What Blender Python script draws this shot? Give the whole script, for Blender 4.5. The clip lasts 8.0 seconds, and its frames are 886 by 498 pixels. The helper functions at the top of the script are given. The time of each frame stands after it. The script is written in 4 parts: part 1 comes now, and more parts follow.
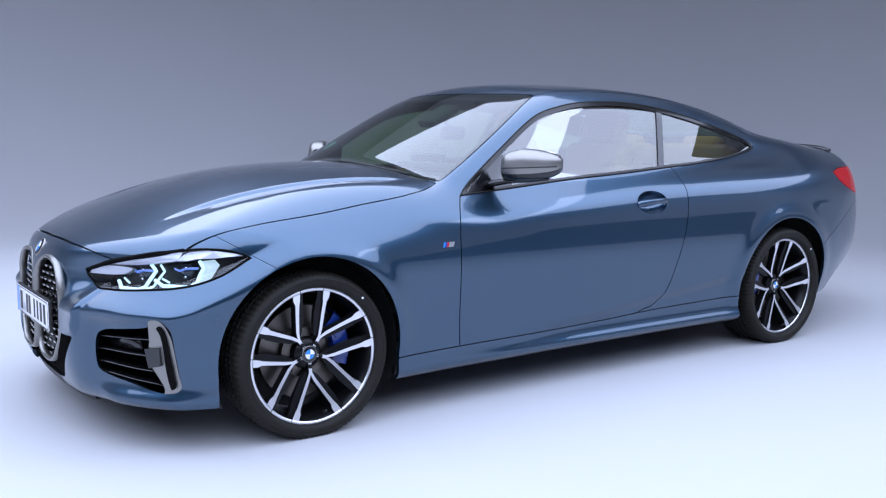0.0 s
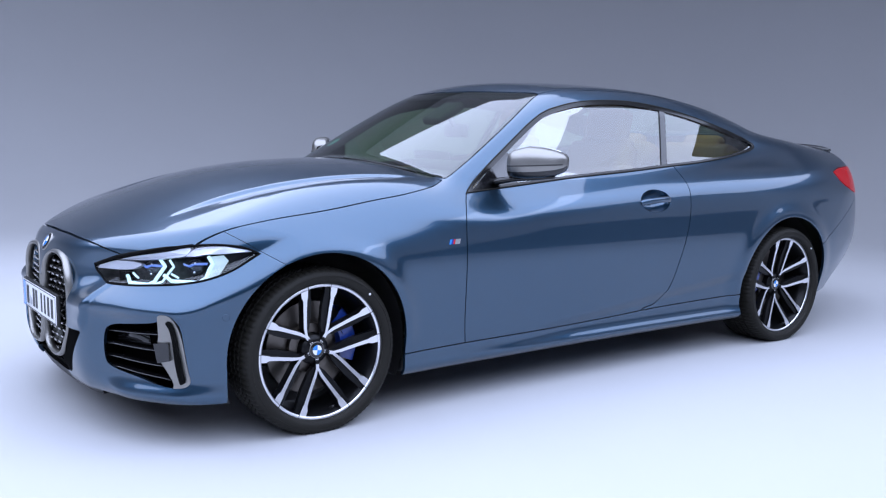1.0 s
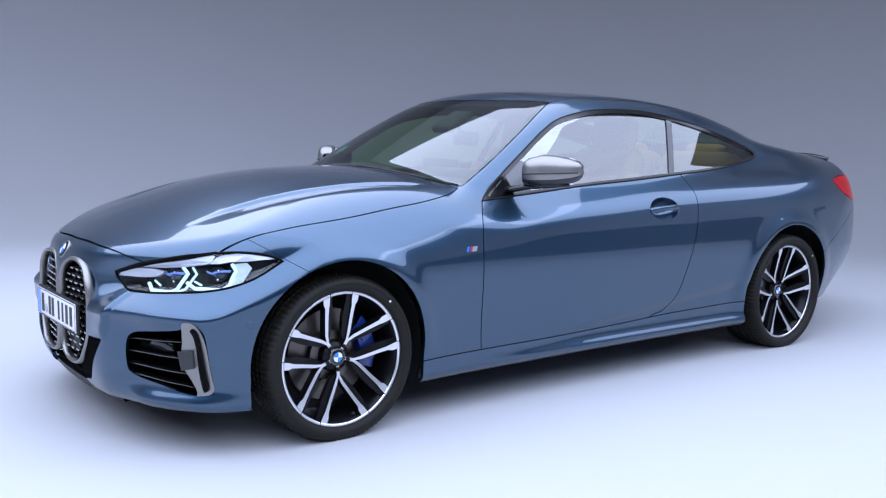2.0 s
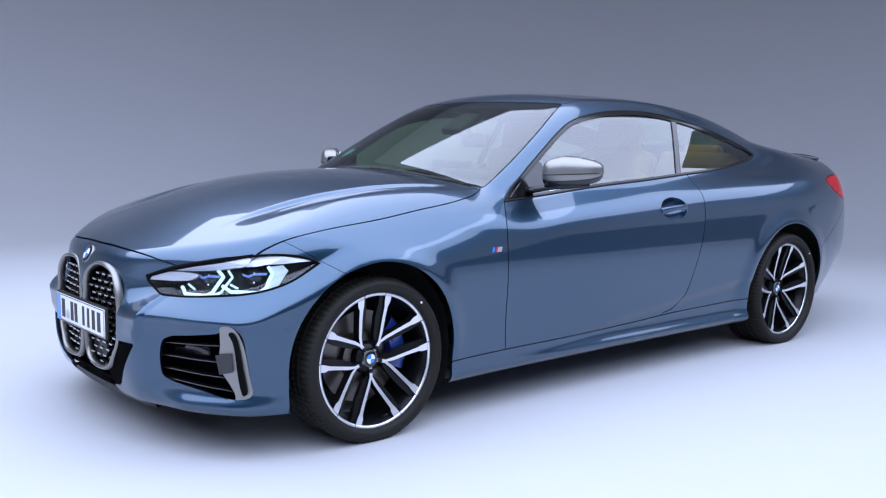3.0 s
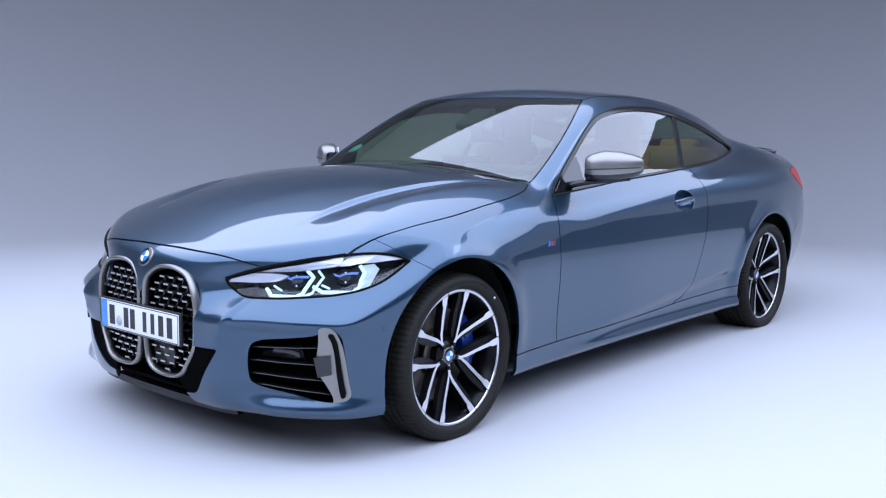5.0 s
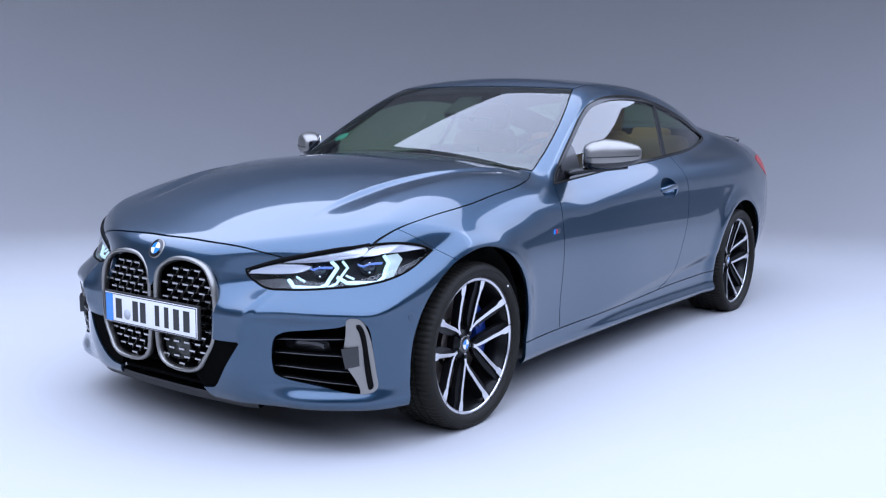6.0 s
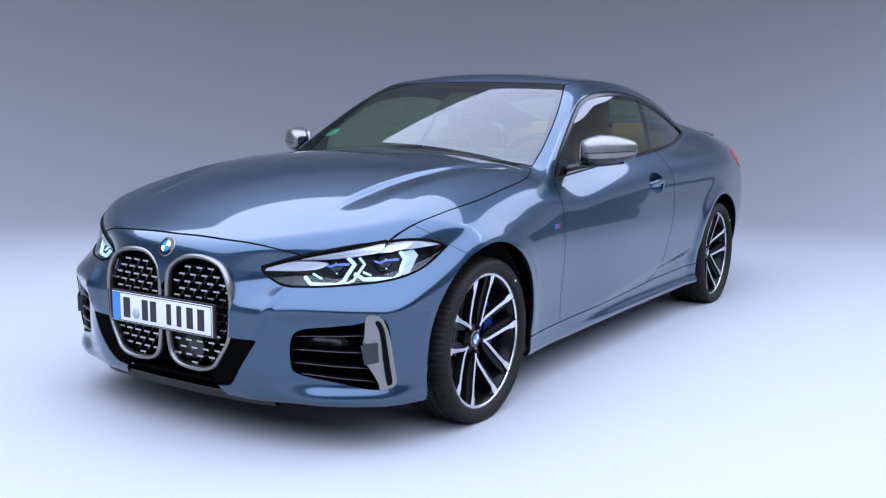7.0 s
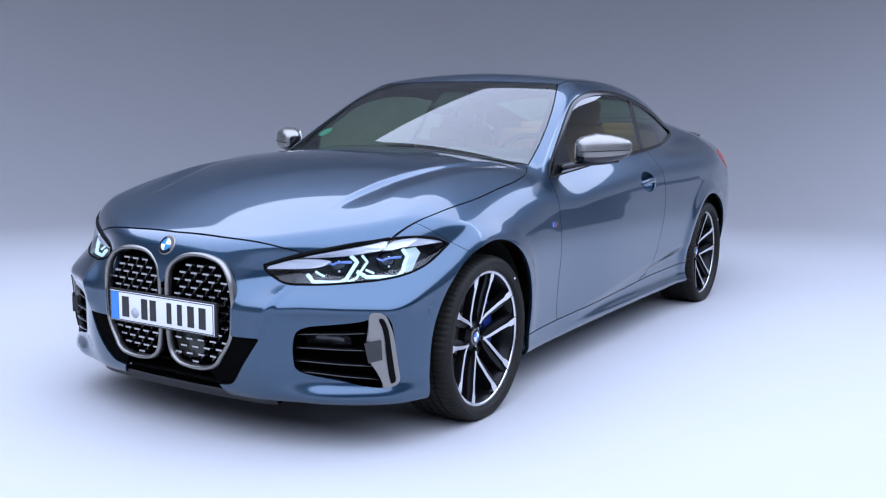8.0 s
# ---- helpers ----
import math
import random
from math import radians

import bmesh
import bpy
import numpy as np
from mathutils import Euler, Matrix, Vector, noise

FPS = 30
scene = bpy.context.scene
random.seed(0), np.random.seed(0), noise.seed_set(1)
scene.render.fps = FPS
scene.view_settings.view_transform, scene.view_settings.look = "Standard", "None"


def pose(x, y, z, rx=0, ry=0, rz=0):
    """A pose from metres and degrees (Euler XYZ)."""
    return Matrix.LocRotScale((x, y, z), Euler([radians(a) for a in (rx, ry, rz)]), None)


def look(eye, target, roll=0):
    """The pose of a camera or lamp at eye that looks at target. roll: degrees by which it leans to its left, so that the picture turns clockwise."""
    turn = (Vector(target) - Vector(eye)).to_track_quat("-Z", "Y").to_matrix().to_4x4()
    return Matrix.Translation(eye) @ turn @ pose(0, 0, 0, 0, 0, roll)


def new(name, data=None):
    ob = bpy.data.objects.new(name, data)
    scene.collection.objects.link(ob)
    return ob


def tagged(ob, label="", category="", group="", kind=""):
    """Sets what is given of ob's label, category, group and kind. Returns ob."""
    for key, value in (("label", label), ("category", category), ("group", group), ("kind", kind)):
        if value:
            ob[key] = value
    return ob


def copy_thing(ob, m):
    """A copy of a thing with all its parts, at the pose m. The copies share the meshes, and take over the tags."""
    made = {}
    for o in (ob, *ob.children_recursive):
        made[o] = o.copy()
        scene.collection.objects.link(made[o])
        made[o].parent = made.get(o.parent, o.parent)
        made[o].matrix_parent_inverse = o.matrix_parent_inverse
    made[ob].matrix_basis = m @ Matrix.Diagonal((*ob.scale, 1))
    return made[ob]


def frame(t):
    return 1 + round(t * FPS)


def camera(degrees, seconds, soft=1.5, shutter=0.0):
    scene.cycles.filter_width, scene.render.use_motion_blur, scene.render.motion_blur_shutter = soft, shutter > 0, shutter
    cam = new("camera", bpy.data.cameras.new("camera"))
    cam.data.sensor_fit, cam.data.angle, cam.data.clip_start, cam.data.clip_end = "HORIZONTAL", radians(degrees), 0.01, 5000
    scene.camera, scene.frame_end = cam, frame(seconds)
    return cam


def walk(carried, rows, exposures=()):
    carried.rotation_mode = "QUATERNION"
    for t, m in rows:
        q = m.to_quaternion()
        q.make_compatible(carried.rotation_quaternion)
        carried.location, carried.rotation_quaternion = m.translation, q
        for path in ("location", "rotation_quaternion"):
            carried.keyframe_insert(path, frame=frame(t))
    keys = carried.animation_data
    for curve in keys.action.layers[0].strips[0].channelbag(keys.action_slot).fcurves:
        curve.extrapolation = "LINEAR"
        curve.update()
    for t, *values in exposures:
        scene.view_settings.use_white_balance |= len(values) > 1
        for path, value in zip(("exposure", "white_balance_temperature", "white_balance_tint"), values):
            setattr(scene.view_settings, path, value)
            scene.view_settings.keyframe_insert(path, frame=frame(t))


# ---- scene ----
cam = camera(50.0, 8.0, 1.2)
PATH = [
    (0, (-1.628, -3.977, 1.195), (-0.475, -2.364, 0.933), 0.4),
    (0.5, (-1.645, -3.972, 1.2), (-0.491, -2.362, 0.928), 0.7),
    (1, (-1.684, -3.96, 1.195), (-0.519, -2.357, 0.928), 0.8),
    (1.5, (-1.742, -3.933, 1.201), (-0.561, -2.34, 0.942), 1.0),
    (3, (-2.076, -3.709, 1.181), (-0.793, -2.194, 0.94), 0.7),
    (3.5, (-2.225, -3.589, 1.195), (-0.887, -2.123, 0.951), 0.9),
    (4, (-2.392, -3.427, 1.188), (-0.997, -2.016, 0.94), 0.9),
    (4.5, (-2.544, -3.267, 1.179), (-1.097, -1.909, 0.934), 0.7),
    (6, (-2.903, -2.825, 1.177), (-1.296, -1.665, 0.904), 0.7),
    (6.5, (-2.982, -2.708, 1.178), (-1.341, -1.599, 0.897), 0.7),
    (7, (-3.055, -2.636, 1.183), (-1.386, -1.571, 0.899), 0.7),
    (7.5, (-3.091, -2.589, 1.169), (-1.403, -1.554, 0.89), 0.7),
    (8, (-3.107, -2.562, 1.163), (-1.411, -1.539, 0.886), 0.7),
]
walk(cam, [(t, look(eye, target, roll)) for t, eye, target, roll in PATH])

# ---------------------------------------------------------------- world and light
world = bpy.data.worlds.new("studio_air")
world.use_nodes = True
scene.world = world
world.node_tree.nodes["Background"].inputs[0].default_value = (0.5, 0.56, 0.72, 1)
world.node_tree.nodes["Background"].inputs[1].default_value = 0.02


def area_lamp(name, m, sx, sy, watts, colour):
    d = bpy.data.lights.new(name, "AREA")
    d.shape, d.size, d.size_y, d.energy, d.color = "RECTANGLE", sx, sy, watts, colour
    ob = new(name, d)
    ob.matrix_world = m
    return tagged(ob, "large white softbox lamp hung over the studio", "studio lamp", "studio softboxes")


# one great softbox hung over car and floor, and a smaller one beside it on the driver's side
area_lamp("softbox_lamp", pose(-1.94, -2.39, 4.5, 0, 0, -70), 14.1, 12.6, 1475, (0.845, 0.975, 1.37))
area_lamp("side_softbox_lamp", pose(7.5, -4.9, 4.4, -14, 0, -70), 6.0, 3.9, 175, (0.845, 0.975, 1.37))

# ---------------------------------------------------------------- materials


def mat(name, colour, rough=0.5, metal=0.0, coat=0.0, noise_scale=0.0, noise_amount=0.0, bump=0.0, bump_scale=200.0, **extra):
    m = bpy.data.materials.new(name)
    m.use_nodes = True
    nt = m.node_tree
    b = nt.nodes["Principled BSDF"]
    b.inputs["Base Color"].default_value = (*colour, 1)
    b.inputs["Roughness"].default_value = rough
    b.inputs["Metallic"].default_value = metal
    b.inputs["Coat Weight"].default_value = coat
    b.inputs["Coat Roughness"].default_value = 0.03
    for key, value in extra.items():
        b.inputs[key.replace("_", " ")].default_value = value
    co = None
    if noise_amount or bump:
        co = nt.nodes.new("ShaderNodeTexCoord")
    if noise_amount:
        n = nt.nodes.new("ShaderNodeTexNoise")
        n.inputs["Scale"].default_value = noise_scale
        n.inputs["Detail"].default_value = 6
        mix = nt.nodes.new("ShaderNodeMix")
        mix.data_type = "RGBA"
        nt.links.new(co.outputs["Object"], n.inputs["Vector"])
        nt.links.new(n.outputs["Fac"], mix.inputs["Factor"])
        mix.inputs["A"].default_value = (*[c * (1 - noise_amount) for c in colour], 1)
        mix.inputs["B"].default_value = (*[min(1, c * (1 + noise_amount)) for c in colour], 1)
        nt.links.new(mix.outputs["Result"], b.inputs["Base Color"])
    if bump:
        n2 = nt.nodes.new("ShaderNodeTexNoise")
        n2.inputs["Scale"].default_value = bump_scale
        n2.inputs["Detail"].default_value = 4
        bp = nt.nodes.new("ShaderNodeBump")
        bp.inputs["Strength"].default_value = bump
        bp.inputs["Distance"].default_value = 0.002
        nt.links.new(co.outputs["Object"], n2.inputs["Vector"])
        nt.links.new(n2.outputs["Fac"], bp.inputs["Height"])
        nt.links.new(bp.outputs["Normal"], b.inputs["Normal"])
    return m


PAINT = mat("metallic_blue_paint", (0.0275, 0.071, 0.123), 0.29, 0.88, 1.0, noise_scale=900, noise_amount=0.10, Coat_IOR=1.6)
RUBBER = mat("tyre_rubber", (0.0105, 0.0095, 0.007), 0.62, noise_scale=14, noise_amount=0.25, bump=0.3, bump_scale=300, Specular_IOR_Level=0.25)
GLOSS_BLACK = mat("gloss_black", (0.008, 0.008, 0.009), 0.12, 0, 0.5)
MATT_BLACK = mat("matt_black_plastic", (0.012, 0.012, 0.012), 0.55)
MACHINED = mat("machined_aluminium", (0.82, 0.82, 0.84), 0.30, 1.0)
SATIN = mat("satin_grey_metal", (0.30, 0.29, 0.27), 0.36, 1.0)
VOID = mat("deep_black_mesh", (0.002, 0.002, 0.002), 0.8, Specular_IOR_Level=0.02)
FLOOR = mat("pale_studio_paint", (0.455, 0.455, 0.46), 0.8, noise_scale=1.2, noise_amount=0.02, Specular_IOR_Level=0.08)
WALL = FLOOR
UNSEEN_CURTAIN = mat("added_dark_cloth", (0.07, 0.07, 0.075), 0.95, noise_scale=3, noise_amount=0.2)
CEILING = mat("pale_bounce_ceiling", (0.75, 0.75, 0.76), 0.9)


def glass(name, tint, straight, rough=0.0):
    """Clear sheet glass: what lies behind it through a tint, and a mirror image on it."""
    m = bpy.data.materials.new(name)
    m.use_nodes = True
    nt = m.node_tree
    nt.nodes.clear()
    out = nt.nodes.new("ShaderNodeOutputMaterial")
    mix, clear, gloss, lw, power, scaled = (nt.nodes.new("ShaderNode" + k) for k in ("MixShader", "BsdfTransparent", "BsdfGlossy", "LayerWeight", "Math", "Math"))
    # the mirror image grows from its share when seen straight on to a full mirror at a glance
    lw.inputs["Blend"].default_value = 0.5
    power.operation, scaled.operation = "POWER", "MULTIPLY_ADD"
    power.inputs[1].default_value = 5.0
    scaled.inputs[1].default_value, scaled.inputs[2].default_value = 1 - straight, straight
    nt.links.new(lw.outputs["Facing"], power.inputs[0])
    nt.links.new(power.outputs[0], scaled.inputs[0])
    clear.inputs["Color"].default_value = (*tint, 1)
    gloss.inputs["Color"].default_value = (1, 1, 1, 1)
    gloss.inputs["Roughness"].default_value = rough
    nt.links.new(scaled.outputs[0], mix.inputs[0])
    nt.links.new(clear.outputs[0], mix.inputs[1])
    nt.links.new(gloss.outputs[0], mix.inputs[2])
    nt.links.new(mix.outputs[0], out.inputs["Surface"])
    return m


GLASS = glass("green_tinted_glass", (0.50, 0.64, 0.49), 0.115)
SIDE_GLASS = glass("green_tinted_side_glass", (0.52, 0.66, 0.52), 0.175)
LENS = glass("clear_lens", (0.95, 0.97, 1.0), 0.04)
TRIM = mat("black_window_trim", (0.004, 0.004, 0.004), 0.16, Specular_IOR_Level=0.45)
BLUE_BRAKE = mat("blue_caliper_paint", (0.008, 0.035, 0.22), 0.3, 0, 0.6)
DISC = mat("ground_steel_disc", (0.15, 0.135, 0.12), 0.38, 1.0, noise_scale=40, noise_amount=0.15)
RIM_BLACK = mat("gloss_black_wheel_paint", (0.005, 0.005, 0.0055), 0.3, 0, 0.0, Specular_IOR_Level=0.2)
WHITE = mat("white_enamel", (0.80, 0.80, 0.80), 0.3, 0, 0.3)
PLATE_INK = mat("black_plate_ink", (0.02, 0.02, 0.02), 0.5)
BADGE_BLUE = mat("blue_enamel", (0.02, 0.22, 0.62), 0.25, 0, 0.6)
BADGE_NAVY = mat("dark_blue_enamel", (0.02, 0.04, 0.25), 0.25, 0, 0.6)
BADGE_RED = mat("red_enamel", (0.55, 0.02, 0.03), 0.25, 0, 0.6)
CHROME = mat("chrome", (0.85, 0.85, 0.86), 0.08, 1.0)
FIN = mat("dark_chrome_fin", (0.55, 0.54, 0.53), 0.25, 1.0)
LAMP_GREY = mat("silver_lamp_reflector", (0.70, 0.71, 0.75), 0.42, 0.8)
LAMP_DARK = mat("black_lamp_housing", (0.015, 0.016, 0.018), 0.25)
TAN = mat("cognac_leather", (0.32, 0.135, 0.035), 0.5, noise_scale=30, noise_amount=0.12, bump=0.25, bump_scale=500)
DARK_TRIM = mat("dark_soft_trim", (0.022, 0.022, 0.024), 0.65, bump=0.2, bump_scale=600)
LINER = mat("grey_headliner", (0.02, 0.02, 0.018), 0.9)
MIRROR = mat("mirror_glass", (0.9, 0.9, 0.9), 0.02, 1.0)
RED_LENS = mat("red_tail_lens", (0.22, 0.003, 0.006), 0.15, Emission_Color=(1.0, 0.008, 0.014, 1), Emission_Strength=0.16, Specular_IOR_Level=0.25)
STICKER = mat("green_badge_paper", (0.10, 0.45, 0.42), 0.5)


def glow(name, colour, strength):
    m = mat(name, (0.25, 0.27, 0.3), 0.3)
    b = m.node_tree.nodes["Principled BSDF"]
    b.inputs["Emission Color"].default_value = (*colour, 1)
    b.inputs["Emission Strength"].default_value = strength
    return m


DRL = glow("lit_daytime_light", (0.55, 0.86, 1.0), 1.15)
DRL_SOFT = glow("lit_light_guide_body", (0.6, 0.85, 1.0), 0.7)
PROJECTOR = mat("projector_glass", (0.03, 0.035, 0.05), 0.03, 0, 1.0)
DRL_BLUE = glow("lit_blue_accent", (0.03, 0.18, 1.0), 0.6)
FRIT = mat("black_glass_border", (0.005, 0.005, 0.005), 0.5, Specular_IOR_Level=0.03)

# ---------------------------------------------------------------- the car's form
# x runs from the front axle to the tail, y across (the driver's side is negative), z up.


def spline(text):
    """A smooth curve through 'x:value' pairs, continued straight at its ends."""
    pts = [tuple(map(float, p.split(":"))) for p in text.split()]
    xs, ys = np.array([p[0] for p in pts]), np.array([p[1] for p in pts])
    n, h = len(xs), np.diff(xs)
    a, r = np.eye(n), np.zeros(n)
    for i in range(1, n - 1):
        a[i, i - 1:i + 2] = h[i - 1], 2 * (h[i - 1] + h[i]), h[i]
        r[i] = 6 * ((ys[i + 1] - ys[i]) / h[i] - (ys[i] - ys[i - 1]) / h[i - 1])
    m = np.linalg.solve(a, r)
    s0 = (ys[1] - ys[0]) / h[0] - h[0] * m[1] / 6
    s1 = (ys[-1] - ys[-2]) / h[-1] + h[-1] * m[-2] / 6

    def value(x):
        x = np.asarray(x, float)
        i = np.clip(np.searchsorted(xs, x) - 1, 0, n - 2)
        d, e = x - xs[i], xs[i + 1] - x
        y = (m[i] * e**3 + m[i + 1] * d**3) / (6 * h[i]) + (ys[i] / h[i] - m[i] * h[i] / 6) * e + (ys[i + 1] / h[i] - m[i + 1] * h[i] / 6) * d
        y = np.where(x < xs[0], ys[0] + s0 * (x - xs[0]), y)
        return np.where(x > xs[-1], ys[-1] + s1 * (x - xs[-1]), y)

    return value


def smax(a, b, k):
    h = np.maximum(k - np.abs(a - b), 0) / k
    return np.maximum(a, b) + h * h * k / 4


def smin(a, b, k):
    return -smax(-a, -b, k)


def bell(x, c, w):
    return np.exp(-(((x - c) / w) ** 2))


def step(x, lo, hi):
    t = np.clip((x - lo) / (hi - lo), 0, 1)
    return t * t * (3 - 2 * t)


TOP = spline("-0.85:0.655 -0.76:0.713 -0.62:0.773 -0.35:0.873 0:0.969 0.4:1.012 0.85:1.015 1.3:1.018 2:1.022 2.6:1.03 3.0:1.045 3.33:1.060 3.6:1.056 3.85:1.048")
CROWN = spline("-0.8:0.10 -0.4:0.105 0:0.11 0.45:0.115 0.62:0.14 0.85:0.185 1.05:0.165 1.4:0.13 2:0.075 2.6:0.07 3:0.075 3.5:0.06 3.8:0.06")
WIDE = spline("-0.6:0.845 -0.3:0.90 0:0.918 0.35:0.902 0.65:0.885 1.3:0.89 1.9:0.897 2.4:0.912 2.85:0.926 3.15:0.918 3.45:0.885 3.7:0.835 3.95:0.75")
SECT = spline("0.12:-0.07 0.17:-0.032 0.205:-0.018 0.235:-0.017 0.262:-0.018 0.31:-0.019 0.42:-0.014 0.54:-0.003 0.63:0 0.72:-0.008 0.86:-0.034 0.95:-0.075 1.1:-0.19")
FOLD_IN = spline("-0.6:0.45 -0.41:0.455 -0.18:0.475 0.04:0.52 0.28:0.567 0.6:0.63")
FOLD_OUT = spline("-0.6:0.57 -0.37:0.588 -0.2:0.606 0.1:0.665 0.45:0.712 0.7:0.74")
NOSE_LOW = spline("0:-0.785 0.15:-0.783 0.3:-0.772 0.42:-0.752 0.48:-0.722 0.53:-0.692 0.68:-0.615 0.79:-0.53 0.87:-0.385 0.92:-0.15")
NOSE_HIGH = spline("0:-0.785 0.12:-0.781 0.22:-0.768 0.29:-0.742 0.345:-0.712 0.41:-0.670 0.45:-0.650 0.52:-0.619 0.6:-0.585 0.7:-0.515 0.77:-0.44 0.83:-0.33 0.89:-0.12")
NOSE_TOP = spline("0:-0.782 0.15:-0.778 0.28:-0.757 0.4:-0.708 0.5:-0.652 0.6:-0.59 0.7:-0.515 0.77:-0.44 0.83:-0.33 0.89:-0.12")
NOSE_Z = spline("0.1:0.09 0.2:0.035 0.3:0.004 0.42:0 0.55:0.0 0.65:0.008 0.73:0.032 0.8:0.08 0.9:0.22")
TAIL_Y = spline("0:3.92 0.4:3.90 0.65:3.84 0.78:3.725 0.86:3.565 0.93:3.27")
TAIL_Z = spline("0.15:-0.40 0.28:-0.27 0.40:-0.12 0.50:-0.03 0.60:-0.005 0.72:0 0.9:-0.03 1.0:-0.06 1.1:-0.14")
ROOF = spline("1.0:1.308 1.2:1.362 1.45:1.393 1.75:1.403 2.1:1.388 2.4:1.35 2.7:1.29 3.0:1.206 3.3:1.10 3.5:1.03")
BELT_Y = spline("0.6:0.756 1.04:0.762 1.6:0.78 2.1:0.775 2.5:0.737 2.8:0.685 3.13:0.628 3.5:0.54 3.8:0.44")


def form(x, y, z):
    """Negative inside the car, positive outside."""
    y = np.abs(y)
    # flared arches, and the crease that rises along the foot of the door
    flare = 0.012 * np.exp(-(((np.hypot(x, z - 0.33) - 0.39) / 0.045) ** 2)) + 0.014 * np.exp(-(((np.hypot(x - 2.851, z - 0.33) - 0.39) / 0.05) ** 2))
    fold = -0.018 * step(x, 0.75, 1.5) * (1 - step(x, 2.35, 2.6)) * step(z - 0.335 - 0.10 * (x - 1.5), 0.012, -0.05)
    side = y - WIDE(x) - SECT(z + 0.095 * step(-x, 0.22, 0.5)) - flare * step(z, 0.2, 0.4) - fold - 0.017 * bell(z, 0.21, 0.03) * step(x, 0.5, 1.5) * (1 - step(x, 2.5, 3.0)) + 0.02 * step(x, 3.1, 3.6) * step(z, 0.75, 0.95)
    # the wing leans in above the front wheel
    side = side + 0.5 * bell(x, 0.0, 0.5) * smax(z - 0.715, 0, 0.06)
    rise = z - 0.535 - 0.42 * smax(x + 0.50, 0, 0.06)
    shelf = np.where(rise > 0, bell(rise, 0, 0.075), bell(rise, 0, 0.042))
    side = side - 0.024 * shelf * step(x, -0.62, -0.5) * (1 - step(x, -0.42, -0.15))
    # bonnet: a step down beside the power dome, then a flatter blade out to the second crease
    off = y - FOLD_IN(x)
    dome = 0.011 * step(x, -0.46, -0.18) * (1 - step(x, 0.45, 0.62)) * (step(off, -0.006, 0.030) - step(off, 0.030, FOLD_OUT(x) - FOLD_IN(x) + 0.01))
    top = z - TOP(x) + CROWN(x) * y * y + dome
    lift = 0.42 * smax(np.minimum(x, -0.1) + 0.50, 0, 0.06)
    up, over = step(z - lift, 0.50, 0.62), step(z, 0.63, 0.73)
    # a sharp shelf under the headlights and a lip along the foot
    ledge = 0.032 * shelf * step(y, 0.36, 0.55) * (1 - step(x, -0.50, -0.30))
    ledge = ledge + 0.042 * step(-z, -0.275, -0.208) * (1 - 0.5 * step(-z, -0.205, -0.15)) * step(y, 0.42, 0.62)
    # the flank beside the grille ends in a raised edge
    line = 0.42 + 0.35 * (z - 0.41)
    ledge = ledge + 0.017 * np.clip((y - 0.34) / (line - 0.34), 0, 1.2) ** 2 * (1 - step(y, line - 0.006, line + 0.026)) * step(z, 0.40, 0.46) * (1 - step(z, 0.555, 0.63))
    nose = NOSE_LOW(y) * (1 - up) + (NOSE_HIGH(y) * (1 - over) + NOSE_TOP(y) * over) * up + NOSE_Z(z) - ledge - x
    tail = x - TAIL_Y(y) - TAIL_Z(z)
    lower = smax(side, top, 0.13)
    lower = smax(lower, nose, 0.07 - 0.03 * step(z, 0.66, 0.72))
    lower = smax(lower, tail, 0.10)
    lower = smax(lower, 0.17 - z, 0.05)
    glass_side = y - BELT_Y(x) + 0.36 * (z - 0.95) + 0.12 * (z - 0.95) ** 2
    screen = (z - 1.0 - 0.60 * (x - 0.645 - 0.26 * y * y) + 0.06 * (x - 0.6) ** 2) * 0.87
    roof = (z - ROOF(x) + 0.13 * y * y) * 0.95
    cabin = smax(smax(smax(glass_side, roof, 0.10), screen, 0.05), 0.75 - z, 0.05)
    return smin(lower, cabin, 0.022 + 0.028 * step(x, 0.9, 1.3) + 0.02 * step(y, 0.60, 0.72) * (1 - step(x, 0.9, 1.3)) + 0.2 * step(x, 2.5, 3.4))


def normals_of(p):
    e, n = 1e-3, []
    for i in range(3):
        d = np.zeros(3)
        d[i] = e
        n.append(form(*(p + d).T) - form(*(p - d).T))
    n = np.array(n).T
    return n / np.linalg.norm(n, axis=1)[:, None]


def meet(eye, way, far=2.6, near=0.0):
    """Where rays that start inside the car leave it."""
    lo, hi = np.full(len(eye), near), np.full(len(eye), far)
    for _ in range(26):
        mid = (lo + hi) / 2
        inside = form(*(eye + way * mid[:, None]).T) < 0
        lo, hi = np.where(inside, mid, lo), np.where(inside, hi, mid)
    return eye + way * lo[:, None]


